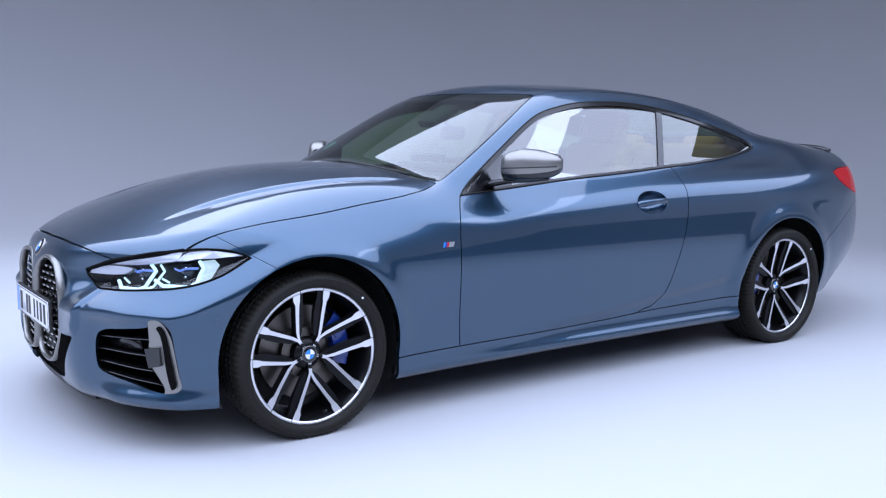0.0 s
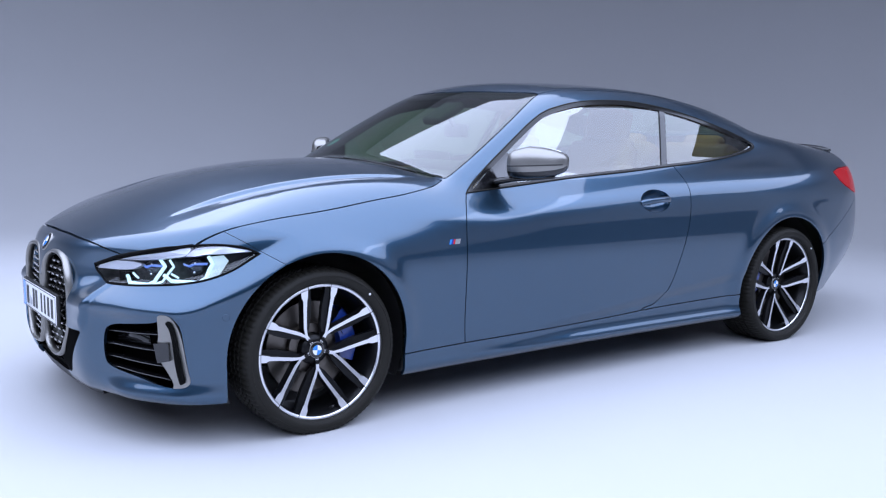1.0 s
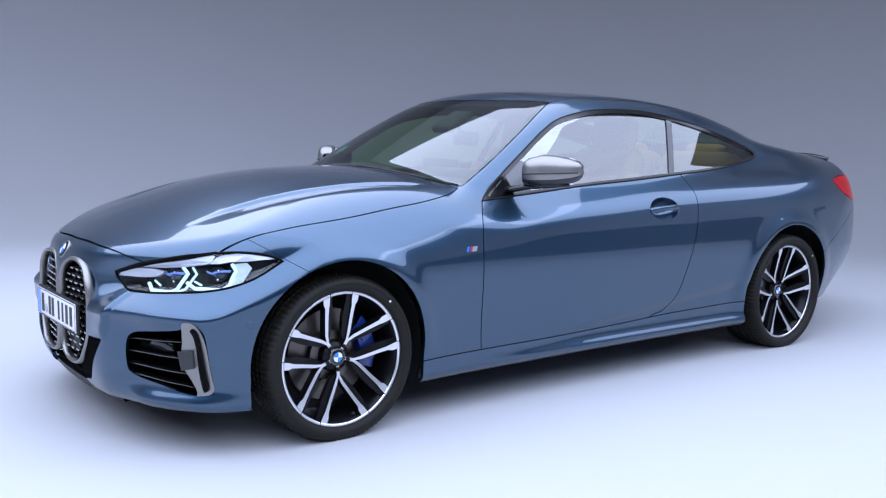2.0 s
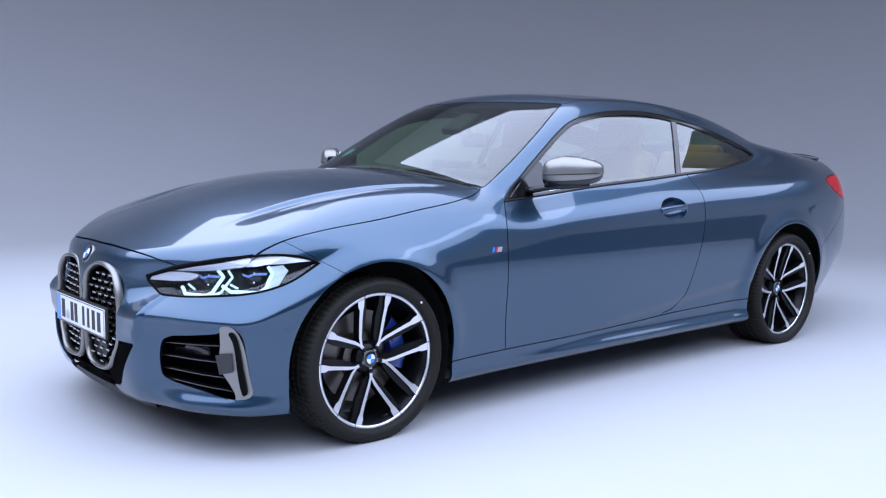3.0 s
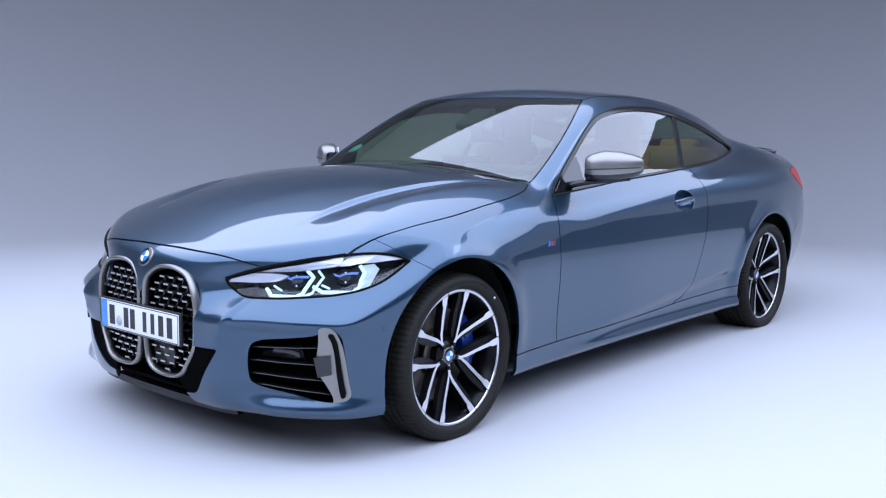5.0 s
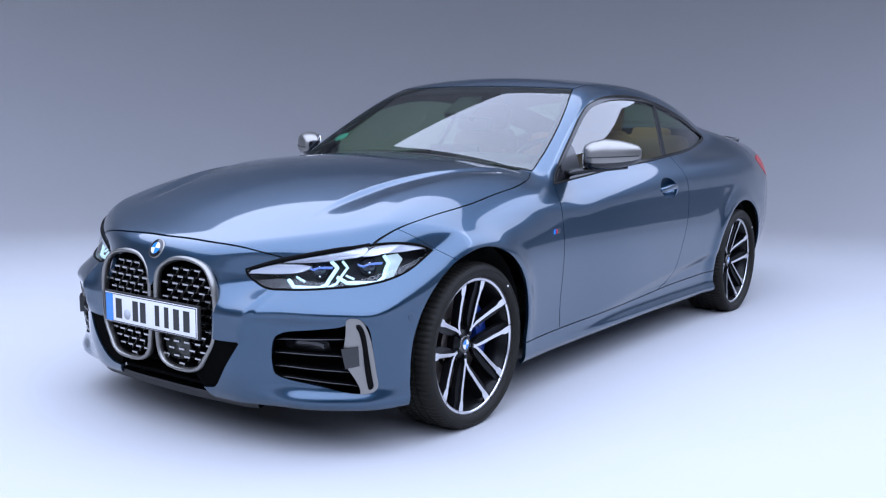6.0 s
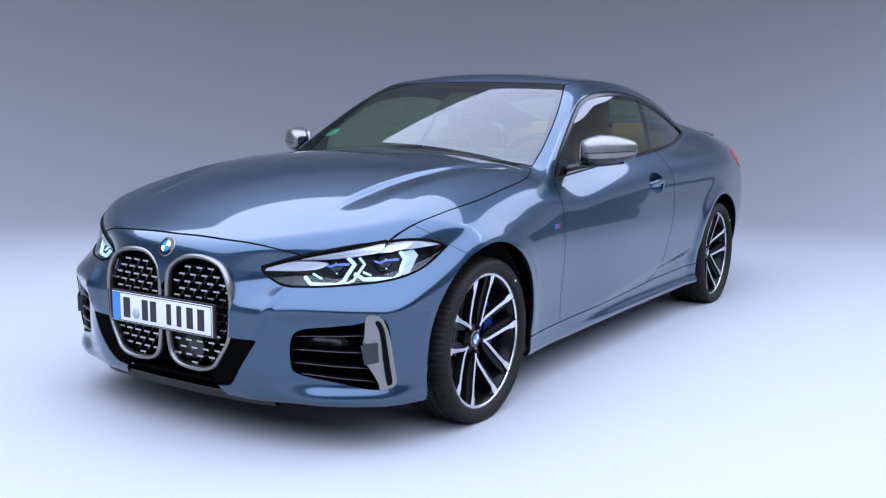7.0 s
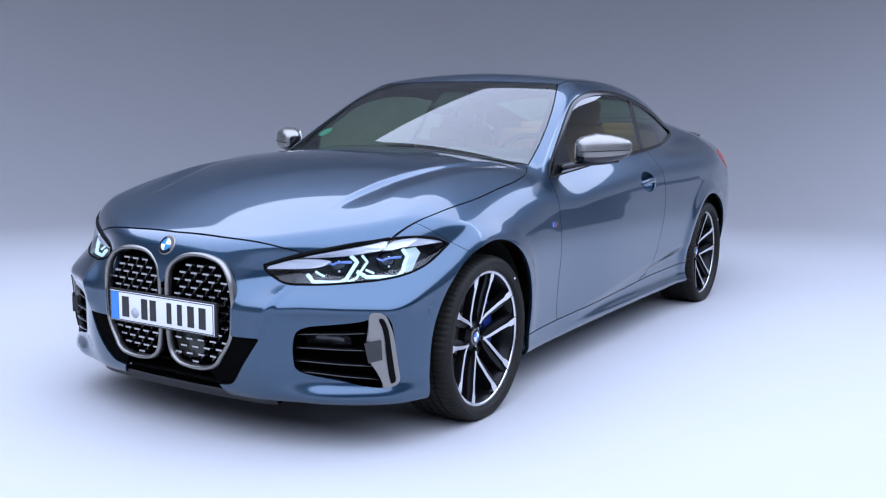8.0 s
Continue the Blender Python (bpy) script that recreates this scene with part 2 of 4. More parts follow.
def skin(nu, nv):
    """The driver's half of the whole outer skin, as a grid of points from the nose's middle round to the tail's."""
    xa, xb, z0 = -0.2, 3.35, 0.56
    # spacing along the car follows the length of the line at bonnet-side height
    s = np.linspace(0, 1, 4001)
    cap = 0.22
    phi = np.where(s < cap, (1 - s / cap), np.where(s > 1 - cap, (s - 1 + cap) / cap, 0)) * np.pi / 2
    ox = np.clip(xa + (xb - xa) * (s - cap) / (1 - 2 * cap), xa, xb)
    sg = np.where(s < 0.5, -1.0, 1.0)

    def rays(ox, phi, sg, th):
        way = np.stack([sg * np.sin(phi), -np.cos(phi) * np.cos(th), np.cos(phi) * np.sin(th)], 1)
        eye = np.stack([ox, 0 * ox, 0 * ox + z0], 1)
        return eye, way

    total = 0
    for th in (-0.15, 0.45):
        p = meet(*rays(ox, phi, sg, 0 * s + th))
        total = total + np.r_[0, np.cumsum(np.linalg.norm(np.diff(p, axis=0), axis=1))]
    at = np.interp(np.linspace(0, total[-1], nu), total, s)
    th = np.linspace(-0.95, np.pi / 2, 2001)
    p = meet(*rays(0 * th + 1.8, 0 * th, 0 * th + 1, th))
    run = np.r_[0, np.cumsum(np.linalg.norm(np.diff(p, axis=0), axis=1))]
    thv = np.interp(np.linspace(0, run[-1], nv), run, th)
    S, TH = np.meshgrid(at, thv, indexing="ij")
    f = lambda a: np.interp(S.ravel(), s, a)
    p = meet(*rays(f(ox), f(phi), np.where(S.ravel() < 0.5, -1.0, 1.0), TH.ravel()))
    i = np.arange(nu * nv).reshape(nu, nv)
    faces = np.stack([i[:-1, :-1], i[1:, :-1], i[1:, 1:], i[:-1, 1:]], -1).reshape(-1, 4)
    return p, normals_of(p), faces

# ---------------------------------------------------------------- mesh tools
from functools import lru_cache


def outline(text, closed=True, steps=5):
    """A line through 'a,b' pairs, smooth but for the corners marked with *."""
    words = text.split()
    pts = np.array([[float(v) for v in w.rstrip("*").split(",")] for w in words])
    sharp = [w.endswith("*") for w in words]
    n, out = len(pts), []
    for i in range(n if closed else n - 1):
        p1, p2 = pts[i], pts[(i + 1) % n]
        p0 = p1 if sharp[i] or (not closed and i == 0) else pts[i - 1]
        j = (i + 1) % n
        p3 = p2 if sharp[j] or (not closed and i == n - 2) else pts[(i + 2) % n]
        l0, l1, l2 = (max(np.linalg.norm(b - a), 1e-9) ** 0.5 for a, b in ((p0, p1), (p1, p2), (p2, p3)))
        m1 = (p2 - p1) if p0 is p1 else (p1 - p0) / l0 * l1 - (p2 - p0) / (l0 + l1) * l1 + (p2 - p1)
        m2 = (p2 - p1) if p3 is p2 else (p2 - p1) - (p3 - p1) / (l1 + l2) * l1 + (p3 - p2) / l2 * l1
        for k in range(steps):
            t = k / steps
            out.append((2 * t**3 - 3 * t**2 + 1) * p1 + (t**3 - 2 * t**2 + t) * m1 + (3 * t**2 - 2 * t**3) * p2 + (t**3 - t**2) * m2)
    if not closed:
        out.append(pts[-1])
    return np.array(out)


def inside(line, a, b):
    """Signed distance to a closed line, positive inside."""
    q = np.stack([a, b], 1)
    far = np.full(len(q), 1e9)
    odd = np.zeros(len(q), bool)
    for p, r in zip(line, np.roll(line, -1, axis=0)):
        d = r - p
        t = np.clip(((q - p) @ d) / max(d @ d, 1e-12), 0, 1)
        far = np.minimum(far, np.linalg.norm(q - p - t[:, None] * d, axis=1))
        if p[1] != r[1]:
            odd ^= ((p[1] > q[:, 1]) != (r[1] > q[:, 1])) & (q[:, 0] < (r[0] - p[0]) * (q[:, 1] - p[1]) / (r[1] - p[1]) + p[0])
    return np.where(odd, far, -far)


class Sheet:
    """Points, normals and faces of a piece of skin."""

    def __init__(self, v, n, f):
        self.v, self.n, self.f = np.asarray(v, float), np.asarray(n, float), [tuple(int(i) for i in q) for q in f]

    def cut(self, d):
        """What lies where d, given for each point, is positive."""
        d = np.where(np.abs(d) < 1e-7, 1e-7, d)
        keep = d > 0
        v, n, made, faces = list(self.v), list(self.n), {}, []
        for q in self.f:
            k = [keep[i] for i in q]
            if all(k):
                faces.append(q)
            elif any(k):
                new_q = []
                for a, b in zip(q, q[1:] + q[:1]):
                    if keep[a]:
                        new_q.append(a)
                    if keep[a] != keep[b]:
                        key = (min(a, b), max(a, b))
                        if key not in made:
                            t = d[a] / (d[a] - d[b])
                            made[key] = len(v)
                            v.append(self.v[a] * (1 - t) + self.v[b] * t)
                            m = self.n[a] * (1 - t) + self.n[b] * t
                            n.append(m / max(np.linalg.norm(m), 1e-9))
                        new_q.append(made[key])
                if len(new_q) > 2:
                    faces.append(tuple(new_q))
        used = sorted({i for q in faces for i in q})
        at = {i: j for j, i in enumerate(used)}
        v, n = np.array(v), np.array(n)
        return Sheet(v[used].reshape(-1, 3), n[used].reshape(-1, 3), [tuple(at[i] for i in q) for q in faces])

    def split(self, d, gap=0.0):
        return self.cut(d - gap / 2), self.cut(-d - gap / 2)

    def mirrored(self):
        return Sheet(self.v * (1, -1, 1), self.n * (1, -1, 1), [q[::-1] for q in self.f])

    def whole(self):
        m, k = self.mirrored(), len(self.v)
        return Sheet(np.r_[self.v, m.v], np.r_[self.n, m.n], self.f + [tuple(i + k for i in q) for q in m.f])

    def moved(self, d):
        return Sheet(self.v + self.n * d, self.n, self.f)

    def hemmed(self, depth):
        """With its edges turned inwards, so that it has a thickness."""
        count = {}
        for q in self.f:
            for a, b in zip(q, q[1:] + q[:1]):
                count[(min(a, b), max(a, b))] = None if (min(a, b), max(a, b)) in count else (a, b)
        v, n, f = list(self.v), list(self.n), list(self.f)
        for e in count.values():
            if e is None or (abs(self.v[e[0]][1]) < 1e-5 and abs(self.v[e[1]][1]) < 1e-5):
                continue
            a, b = e
            out = np.cross(self.v[b] - self.v[a], self.n[a])
            out /= max(np.linalg.norm(out), 1e-9)
            k = len(v)
            v += [self.v[a], self.v[b], self.v[b] - self.n[b] * depth, self.v[a] - self.n[a] * depth]
            n += [out] * 4
            f.append((k + 1, k, k + 3, k + 2))
        return Sheet(v, n, f)


def part(name, geo, material, parent=None, label="", smooth=True):
    """Links a bmesh or a sheet as one mesh object under a thing or a part."""
    me = bpy.data.meshes.new(name)
    if isinstance(geo, Sheet):
        me.from_pydata([tuple(v) for v in geo.v], [], geo.f)
        me.polygons.foreach_set("use_smooth", [True] * len(me.polygons))
        if len(geo.v):
            me.normals_split_custom_set_from_vertices([tuple(n) for n in geo.n])
    else:
        geo.to_mesh(geo and me)
        geo.free()
        me.polygons.foreach_set("use_smooth", [smooth] * len(me.polygons))
    for m in material if isinstance(material, (list, tuple)) else [material]:
        me.materials.append(m)
    ob = new(name, me)
    if parent:
        ob.parent = parent
    return tagged(ob, label) if label else ob


def sharp_edges(ob, degrees=35):
    me = ob.data
    me.set_sharp_from_angle(angle=radians(degrees))
    return ob


def bm_box(bm, m, sx, sy, sz, bevel=0.0, slot=0):
    r = bmesh.ops.create_cube(bm, size=1, matrix=m @ Matrix.Diagonal((sx, sy, sz, 1)))
    fs = list({f for v in r["verts"] for f in v.link_faces})
    if bevel:
        es = list({e for f in fs for e in f.edges})
        out = bmesh.ops.bevel(bm, geom=es, offset=bevel, segments=2, affect="EDGES", profile=0.6)
        fs = [f for f in fs if f.is_valid] + out["faces"]
    for f in fs:
        f.material_index = slot


def bm_lathe(bm, rings, segments=48, m=Matrix(), slot=0, closed=False, arc=(0, 2 * math.pi)):
    """Turns a profile of (radius, depth) about the local y axis."""
    full = arc[1] - arc[0] > 6.28
    n = segments if full else segments + 1
    grid = []
    for i in range(n):
        a = arc[0] + (arc[1] - arc[0]) * i / segments
        grid.append([bm.verts.new(m @ Vector((r * math.cos(a), d, r * math.sin(a)))) for r, d in rings])
    for i in range(n if full else n - 1):
        g, h = grid[i], grid[(i + 1) % n]
        for j in range(len(rings) if closed else len(rings) - 1):
            k = (j + 1) % len(rings)
            f = bm.faces.new((g[j], h[j], h[k], g[k]))
            f.material_index = slot


def bm_tube(bm, line, radius, sides=8, closed=True, flat=1.0, up=(0, 0, 1), slot=0):
    """A bar along a 3D line; flat squeezes it along its second direction."""
    line = [Vector(p) for p in line]
    n, rings = len(line), []
    for i, p in enumerate(line):
        a, b = line[i - 1] if closed or i else p, line[(i + 1) % n] if closed or i < n - 1 else p
        t = (b - a).normalized()
        s = t.cross(Vector(up)).normalized()
        w = s.cross(t)
        r = radius(i / max(n - 1, 1)) if callable(radius) else radius
        rings.append([bm.verts.new(p + s * r * math.cos(2 * math.pi * k / sides) + w * r * flat * math.sin(2 * math.pi * k / sides)) for k in range(sides)])
    for i in range(n if closed else n - 1):
        g, h = rings[i], rings[(i + 1) % n]
        for k in range(sides):
            f = bm.faces.new((g[k], g[(k + 1) % sides], h[(k + 1) % sides], h[k]))
            f.material_index = slot
    if not closed:
        bm.faces.new(rings[0][::-1]).material_index = slot
        bm.faces.new(rings[-1]).material_index = slot


def bm_slab(bm, line, place, depth, slot=0, side_slot=None):
    """A plate with the given 2D outline: place(a, b, d) gives the 3D point at depth d (0: face)."""
    front = [bm.verts.new(place(a, b, 0.0)) for a, b in line]
    back = [bm.verts.new(place(a, b, depth)) for a, b in line]
    f = bm.faces.new(front)
    f.material_index = slot
    bm.faces.new(back[::-1]).material_index = slot if side_slot is None else side_slot
    n = len(front)
    for i in range(n):
        j = (i + 1) % n
        bm.faces.new((front[j], front[i], back[i], back[j])).material_index = slot if side_slot is None else side_slot
    return f


@lru_cache(maxsize=None)
def leave(ex, ey, ez, wx, wy, wz):
    """Where a ray from inside leaves the car, and the normal there."""
    p = meet(np.array([[ex, ey, ez]]), np.array([[wx, wy, wz]]), 1.3)
    return p[0], normals_of(p)[0]


def on_front(y, z, out=0.0):
    """The point of the nose at that height and distance from the middle, moved out of the skin."""
    p, n = leave(0.0, float(y), float(z), -1.0, 0.0, 0.0)
    return p + n * out


def on_side(x, z, out=0.0):
    p, n = leave(float(x), 0.0, float(z), 0.0, -1.0, 0.0)
    return p + n * out


def on_top(x, y, out=0.0):
    p, n = leave(float(x), float(y), 0.6, 0.0, 0.0, 1.0)
    return p + n * out

# ---------------------------------------------------------------- the car: painted panels and glass
car = tagged(new("car"), "metallic blue two-door coupe on a white studio floor", "car")

DLO = outline("0.735,0.896* 0.86,0.988 1.02,1.092 1.20,1.203 1.29,1.245 1.40,1.273 1.52,1.293 1.66,1.303 1.80,1.304 1.92,1.298 2.08,1.279 2.24,1.252 2.52,1.192 2.72,1.143 2.82,1.114 2.885,1.083 2.87,1.068 2.667,1.033 2.31,1.002 2.03,0.986 1.70,0.965 1.338,0.944 1.007,0.917")
DOOR = outline("0.84,0.952* 0.735,0.894* 0.708,0.85 0.69,0.80 0.677,0.668 0.68,0.45 0.69,0.20* 1.68,0.20* 1.76,0.298 1.857,0.323 1.915,0.373 1.952,0.427 1.983,0.511 2.021,0.624 2.057,0.735 2.075,0.847 2.075,0.93 2.05,1.0 2.03,1.04*")
HOOD_EDGE = spline("0:0.740 0.137:0.740 0.23:0.737 0.40:0.724 0.447:0.714 0.525:0.695 0.7:0.66 0.8:0.65 0.95:0.65")
HOOD = outline("-1.0,0.30* -1.0,-0.55* -0.80,-0.64* -0.50,-0.75* -0.432,-0.744* -0.37,-0.768 -0.272,-0.794 -0.13,-0.803 0.03,-0.803 0.25,-0.79 0.45,-0.778 0.575,-0.752 0.665,-0.712* 0.60,-0.50 0.555,-0.25 0.54,0 0.555,0.25*")
SCREEN = outline("0.60,0.2* 0.60,0 0.615,-0.25 0.645,-0.50 0.685,-0.705* 0.86,-0.682 1.10,-0.625 1.342,-0.542* 1.285,-0.3 1.262,0 1.262,0.2*")
BACKLIGHT = outline("2.55,0.2* 2.55,0 2.57,-0.3 2.62,-0.53* 3.0,-0.50 3.27,-0.46* 3.32,-0.2 3.33,0 3.33,0.2*")
ROOF_PANEL = outline("1.27,0.2* 1.27,0 1.293,-0.3 1.352,-0.545* 1.7,-0.565 2.1,-0.565 2.4,-0.56 2.615,-0.54* 2.56,-0.3 2.54,0 2.54,0.2*")
BOOT = outline("3.345,0.2* 3.345,0 3.33,-0.2 3.28,-0.47* 3.4,-0.56 3.6,-0.62 3.85,-0.62* 4.2,-0.6* 4.2,0.2*")
LAMP = outline("-0.296,0.654* -0.287,0.634 -0.249,0.611 -0.2,0.595 -0.08,0.593 0.12,0.602 0.265,0.611 0.389,0.628 0.50,0.658 0.62,0.716* 0.545,0.739 0.447,0.749 0.33,0.747 0.162,0.728 0.03,0.709 -0.087,0.692 -0.165,0.677")
KIDNEY = outline("-0.014,0.606 -0.027,0.635 -0.062,0.664 -0.116,0.682 -0.207,0.681 -0.270,0.660 -0.303,0.620 -0.320,0.565 -0.322,0.478 -0.312,0.400 -0.272,0.332 -0.245,0.297 -0.19,0.276 -0.075,0.280 -0.032,0.310 -0.015,0.365 -0.010,0.5")
MOUTH = outline("0.1,0.57* -0.004,0.57* -0.022,0.603 -0.036,0.629 -0.068,0.655 -0.119,0.671 -0.204,0.670 -0.262,0.651 -0.293,0.615 -0.309,0.563 -0.311,0.478 -0.306,0.412* -0.425,0.414* -0.372,0.332 -0.30,0.24 -0.255,0.229 -0.15,0.222 0.1,0.220*")
DUCT = outline("-0.530,0.434 -0.556,0.454 -0.66,0.470 -0.745,0.486 -0.772,0.513* -0.795,0.50 -0.811,0.40 -0.815,0.276 -0.806,0.252* -0.770,0.249 -0.658,0.274 -0.534,0.306 -0.524,0.339")
TAIL = outline("3.40,0.935* 3.51,0.952 4.1,0.955* 4.1,0.80* 3.71,0.798 3.55,0.83 3.44,0.885")
NOSE_CUT = -0.13

raw = Sheet(*skin(600, 290))


def arches(v, r):
    front = np.hypot(v[:, 0], v[:, 2] - 0.335) - r
    rear = np.hypot(v[:, 0] - 2.851, v[:, 2] - 0.335) - r + 0.003
    d = np.minimum(front, rear)
    for c in (0.0, 2.851):
        d = np.minimum(d, np.maximum(np.abs(v[:, 0] - c) - r + 0.002, v[:, 2] - 0.30))
    return d


def ahead(d, v, x=-0.05):
    return np.minimum(d, x - v[:, 0])


FOOT = spline("-0.9:0.188 -0.45:0.188 0.4:0.18 2.5:0.178 3.2:0.25 4:0.27")
rest = raw.cut(raw.v[:, 2] - FOOT(raw.v[:, 0]))
rest = rest.cut(arches(rest.v, 0.374))
GAP = 0.0045

# nose openings
mouth, rest = rest.split(ahead(inside(MOUTH, rest.v[:, 1], rest.v[:, 2]), rest.v, -0.5))
duct, rest = rest.split(ahead(inside(DUCT, rest.v[:, 1], rest.v[:, 2]), rest.v, -0.3))
lamp, rest = rest.split(ahead(inside(LAMP, rest.v[:, 0] - rest.v[:, 1], rest.v[:, 2]), rest.v), GAP)
# glass
side_glass, rest = rest.split(np.minimum(inside(DLO, rest.v[:, 0], rest.v[:, 2]), 0 - rest.v[:, 1] - 0.35))
screen, rest = rest.split(np.minimum(inside(SCREEN, rest.v[:, 0], rest.v[:, 1]), rest.v[:, 2] - 0.9), 0.006)
backlight, rest = rest.split(np.minimum(inside(BACKLIGHT, rest.v[:, 0], rest.v[:, 1]), rest.v[:, 2] - 0.95), 0.006)
tail_lamp, rest = rest.split(np.minimum(inside(TAIL, rest.v[:, 0], rest.v[:, 2]), -0.42 - rest.v[:, 1]), GAP)
# panels
SILL = spline("0.3:0.272 0.7:0.275 1.285:0.281 1.57:0.288 1.8:0.298 2.1:0.305 2.5:0.312")
skirt, rest = rest.split(np.minimum(np.minimum(SILL(rest.v[:, 0]) - rest.v[:, 2], rest.v[:, 0] - 0.2), np.minimum(2.65 - rest.v[:, 0], -0.5 - rest.v[:, 1])), GAP)
hood, rest = rest.split(np.minimum(inside(HOOD, rest.v[:, 0], rest.v[:, 1]), rest.v[:, 2] - HOOD_EDGE(-rest.v[:, 1])), GAP)
cowl, rest = rest.split(np.minimum(np.minimum(rest.v[:, 0] - 0.50, 0.80 - rest.v[:, 0]), np.minimum(rest.v[:, 1] + 0.655, rest.v[:, 2] - 0.93)), 0.002)
roof_panel, rest = rest.split(np.minimum(inside(ROOF_PANEL, rest.v[:, 0], rest.v[:, 1]), rest.v[:, 2] - 1.2), GAP)
boot, rest = rest.split(np.minimum(inside(BOOT, rest.v[:, 0], rest.v[:, 1]), rest.v[:, 2] - 0.72), GAP)
door, rest = rest.split(np.minimum(inside(DOOR, rest.v[:, 0], rest.v[:, 2]), -0.6 - rest.v[:, 1]), GAP)
door = door.cut(np.hypot((door.v[:, 0] - 1.825) / 0.104, (door.v[:, 2] - 0.828) / 0.054) - 1)
seam = NOSE_CUT - rest.v[:, 0] - 1.55 * (rest.v[:, 2] - 0.658)
bumper, rest = rest.split(np.minimum(seam, 0.3 - rest.v[:, 0]), 0.0035)
rear_line = np.minimum(rest.v[:, 0] - 3.0, 0.82 - 0.5 * (3.72 - rest.v[:, 0]) - rest.v[:, 2])
rear_bumper, rest = rest.split(rear_line, 0.0035)
wing, quarter = rest.split(0.69 - rest.v[:, 0] - 0.9 * np.maximum(rest.v[:, 2] - 0.93, 0) + 0.3 * np.maximum(rest.v[:, 2] - 0.90, 0), 0.0)

HEM = 0.014
part("hood", hood.whole().hemmed(HEM), PAINT, car, "long blue bonnet with raised power-dome creases")
part("cowl", cowl.moved(-0.006).whole().hemmed(0.02), MATT_BLACK, car, "black plastic cowl under the windscreen")
part("roof", roof_panel.whole().hemmed(HEM), PAINT, car)
part("boot_lid", boot.whole().hemmed(HEM), PAINT, car)
front_bumper = part("front_bumper", bumper.whole().hemmed(HEM), PAINT, car)
part("rear_bumper", rear_bumper.whole().hemmed(HEM), PAINT, car)
edge = inside(SCREEN, screen.v[:, 0], screen.v[:, 1])
part("screen_border", screen.cut(0.028 - edge).moved(-0.004).whole(), FRIT, car, "black printed border of the windscreen")
part("windscreen", screen.whole(), GLASS, car, "green-tinted laminated windscreen, clean and glossy")
part("rear_window", backlight.whole(), GLASS, car)
doors = []
for sg in (1, -1):
    flip = (lambda s: s) if sg == 1 else (lambda s: s.mirrored())
    part("side_skirt", flip(skirt).hemmed(HEM), PAINT, car)
    part("front_wing", flip(wing).hemmed(HEM), PAINT, car)
    part("side_panel", flip(quarter).hemmed(HEM), PAINT, car)
    doors.append(part("door", flip(door).hemmed(HEM), PAINT, car, "closed blue frameless coupe door"))

# side glass: a gloss-black frame with the door glass and the quarter glass inside it
frame_d = inside(DLO, side_glass.v[:, 0], side_glass.v[:, 2])
low = frame_d - 0.011 - 0.009 * step(side_glass.v[:, 2] - 0.86 - 0.075 * side_glass.v[:, 0], 0.03, 0.07)
pane, rim = side_glass.split(low)
post = np.minimum(pane.v[:, 0] - (1.995 + 0.35 * (pane.v[:, 2] - 1.0)) + 0.021, (1.995 + 0.35 * (pane.v[:, 2] - 1.0)) + 0.021 - pane.v[:, 0])
pillar, pane = pane.split(post)
# rubber lines along the frame's outer and inner edge
for sg in (1, -1):
    for shrink, lift in ((0.0, 0.002), (0.019, 0.002)):
        line = DLO if shrink == 0 else np.array([q - shrink * np.array((n_[1], -n_[0])) for q, n_ in zip(DLO, (lambda d: d / np.linalg.norm(d, axis=1)[:, None])(np.roll(DLO, -1, axis=0) - np.roll(DLO, 1, axis=0)))])
        bm = bmesh.new()
        line = line if shrink == 0 else line[inside(DLO, line[:, 0], line[:, 1]) > 0.0165]
        bm_tube(bm, [on_side(x, z, lift) * (1, sg, 1) for x, z in line], 0.0035, 6, True, up=(0, 1, 0))
        part("window_seal", bm, RUBBER, car)
sail = inside(outline("0.70,0.85* 1.03,0.85* 1.03,1.0 1.02,1.06 0.98,1.05*"), pane.v[:, 0], pane.v[:, 2])
sail_piece, pane = pane.split(sail)
door_pane, quarter_pane = pane.split(1.995 - pane.v[:, 0] + 0.35 * (pane.v[:, 2] - 1.0))
for sg, dr in ((1, doors[0]), (-1, doors[1])):
    flip = (lambda s: s) if sg == 1 else (lambda s: s.mirrored())
    part("window_frame", flip(rim.moved(0.003)).hemmed(0.02), TRIM, car, "gloss-black side window surround")
    part("pillar_cover", flip(pillar.moved(0.001)).hemmed(0.01), GLOSS_BLACK, car)
    part("mirror_sail", flip(sail_piece.moved(0.001)).hemmed(0.01), GLOSS_BLACK, car)
    part("door_window", flip(door_pane.moved(-0.004)), SIDE_GLASS, dr, "raised frameless door window")
    part("quarter_window", flip(quarter_pane.moved(-0.004)), SIDE_GLASS, car)

# dark inner shell behind the gaps, open where one looks in
shell = raw.moved(-0.022)
sv = raw.v
shell = Sheet(shell.v, raw.n, raw.f)
keep = np.minimum(arches(sv, 0.385), sv[:, 2] - FOOT(sv[:, 0]) - 0.01)
keep = np.minimum(keep, -ahead(inside(MOUTH, sv[:, 1], sv[:, 2]), sv, -0.5))
keep = np.minimum(keep, -ahead(inside(DUCT, sv[:, 1], sv[:, 2]), sv, -0.3))
keep = np.minimum(keep, -ahead(inside(LAMP, sv[:, 0] - sv[:, 1], sv[:, 2]), sv))
keep = np.minimum(keep, 0.014 - np.minimum(inside(DLO, sv[:, 0], sv[:, 2]), -sv[:, 1] - 0.35))
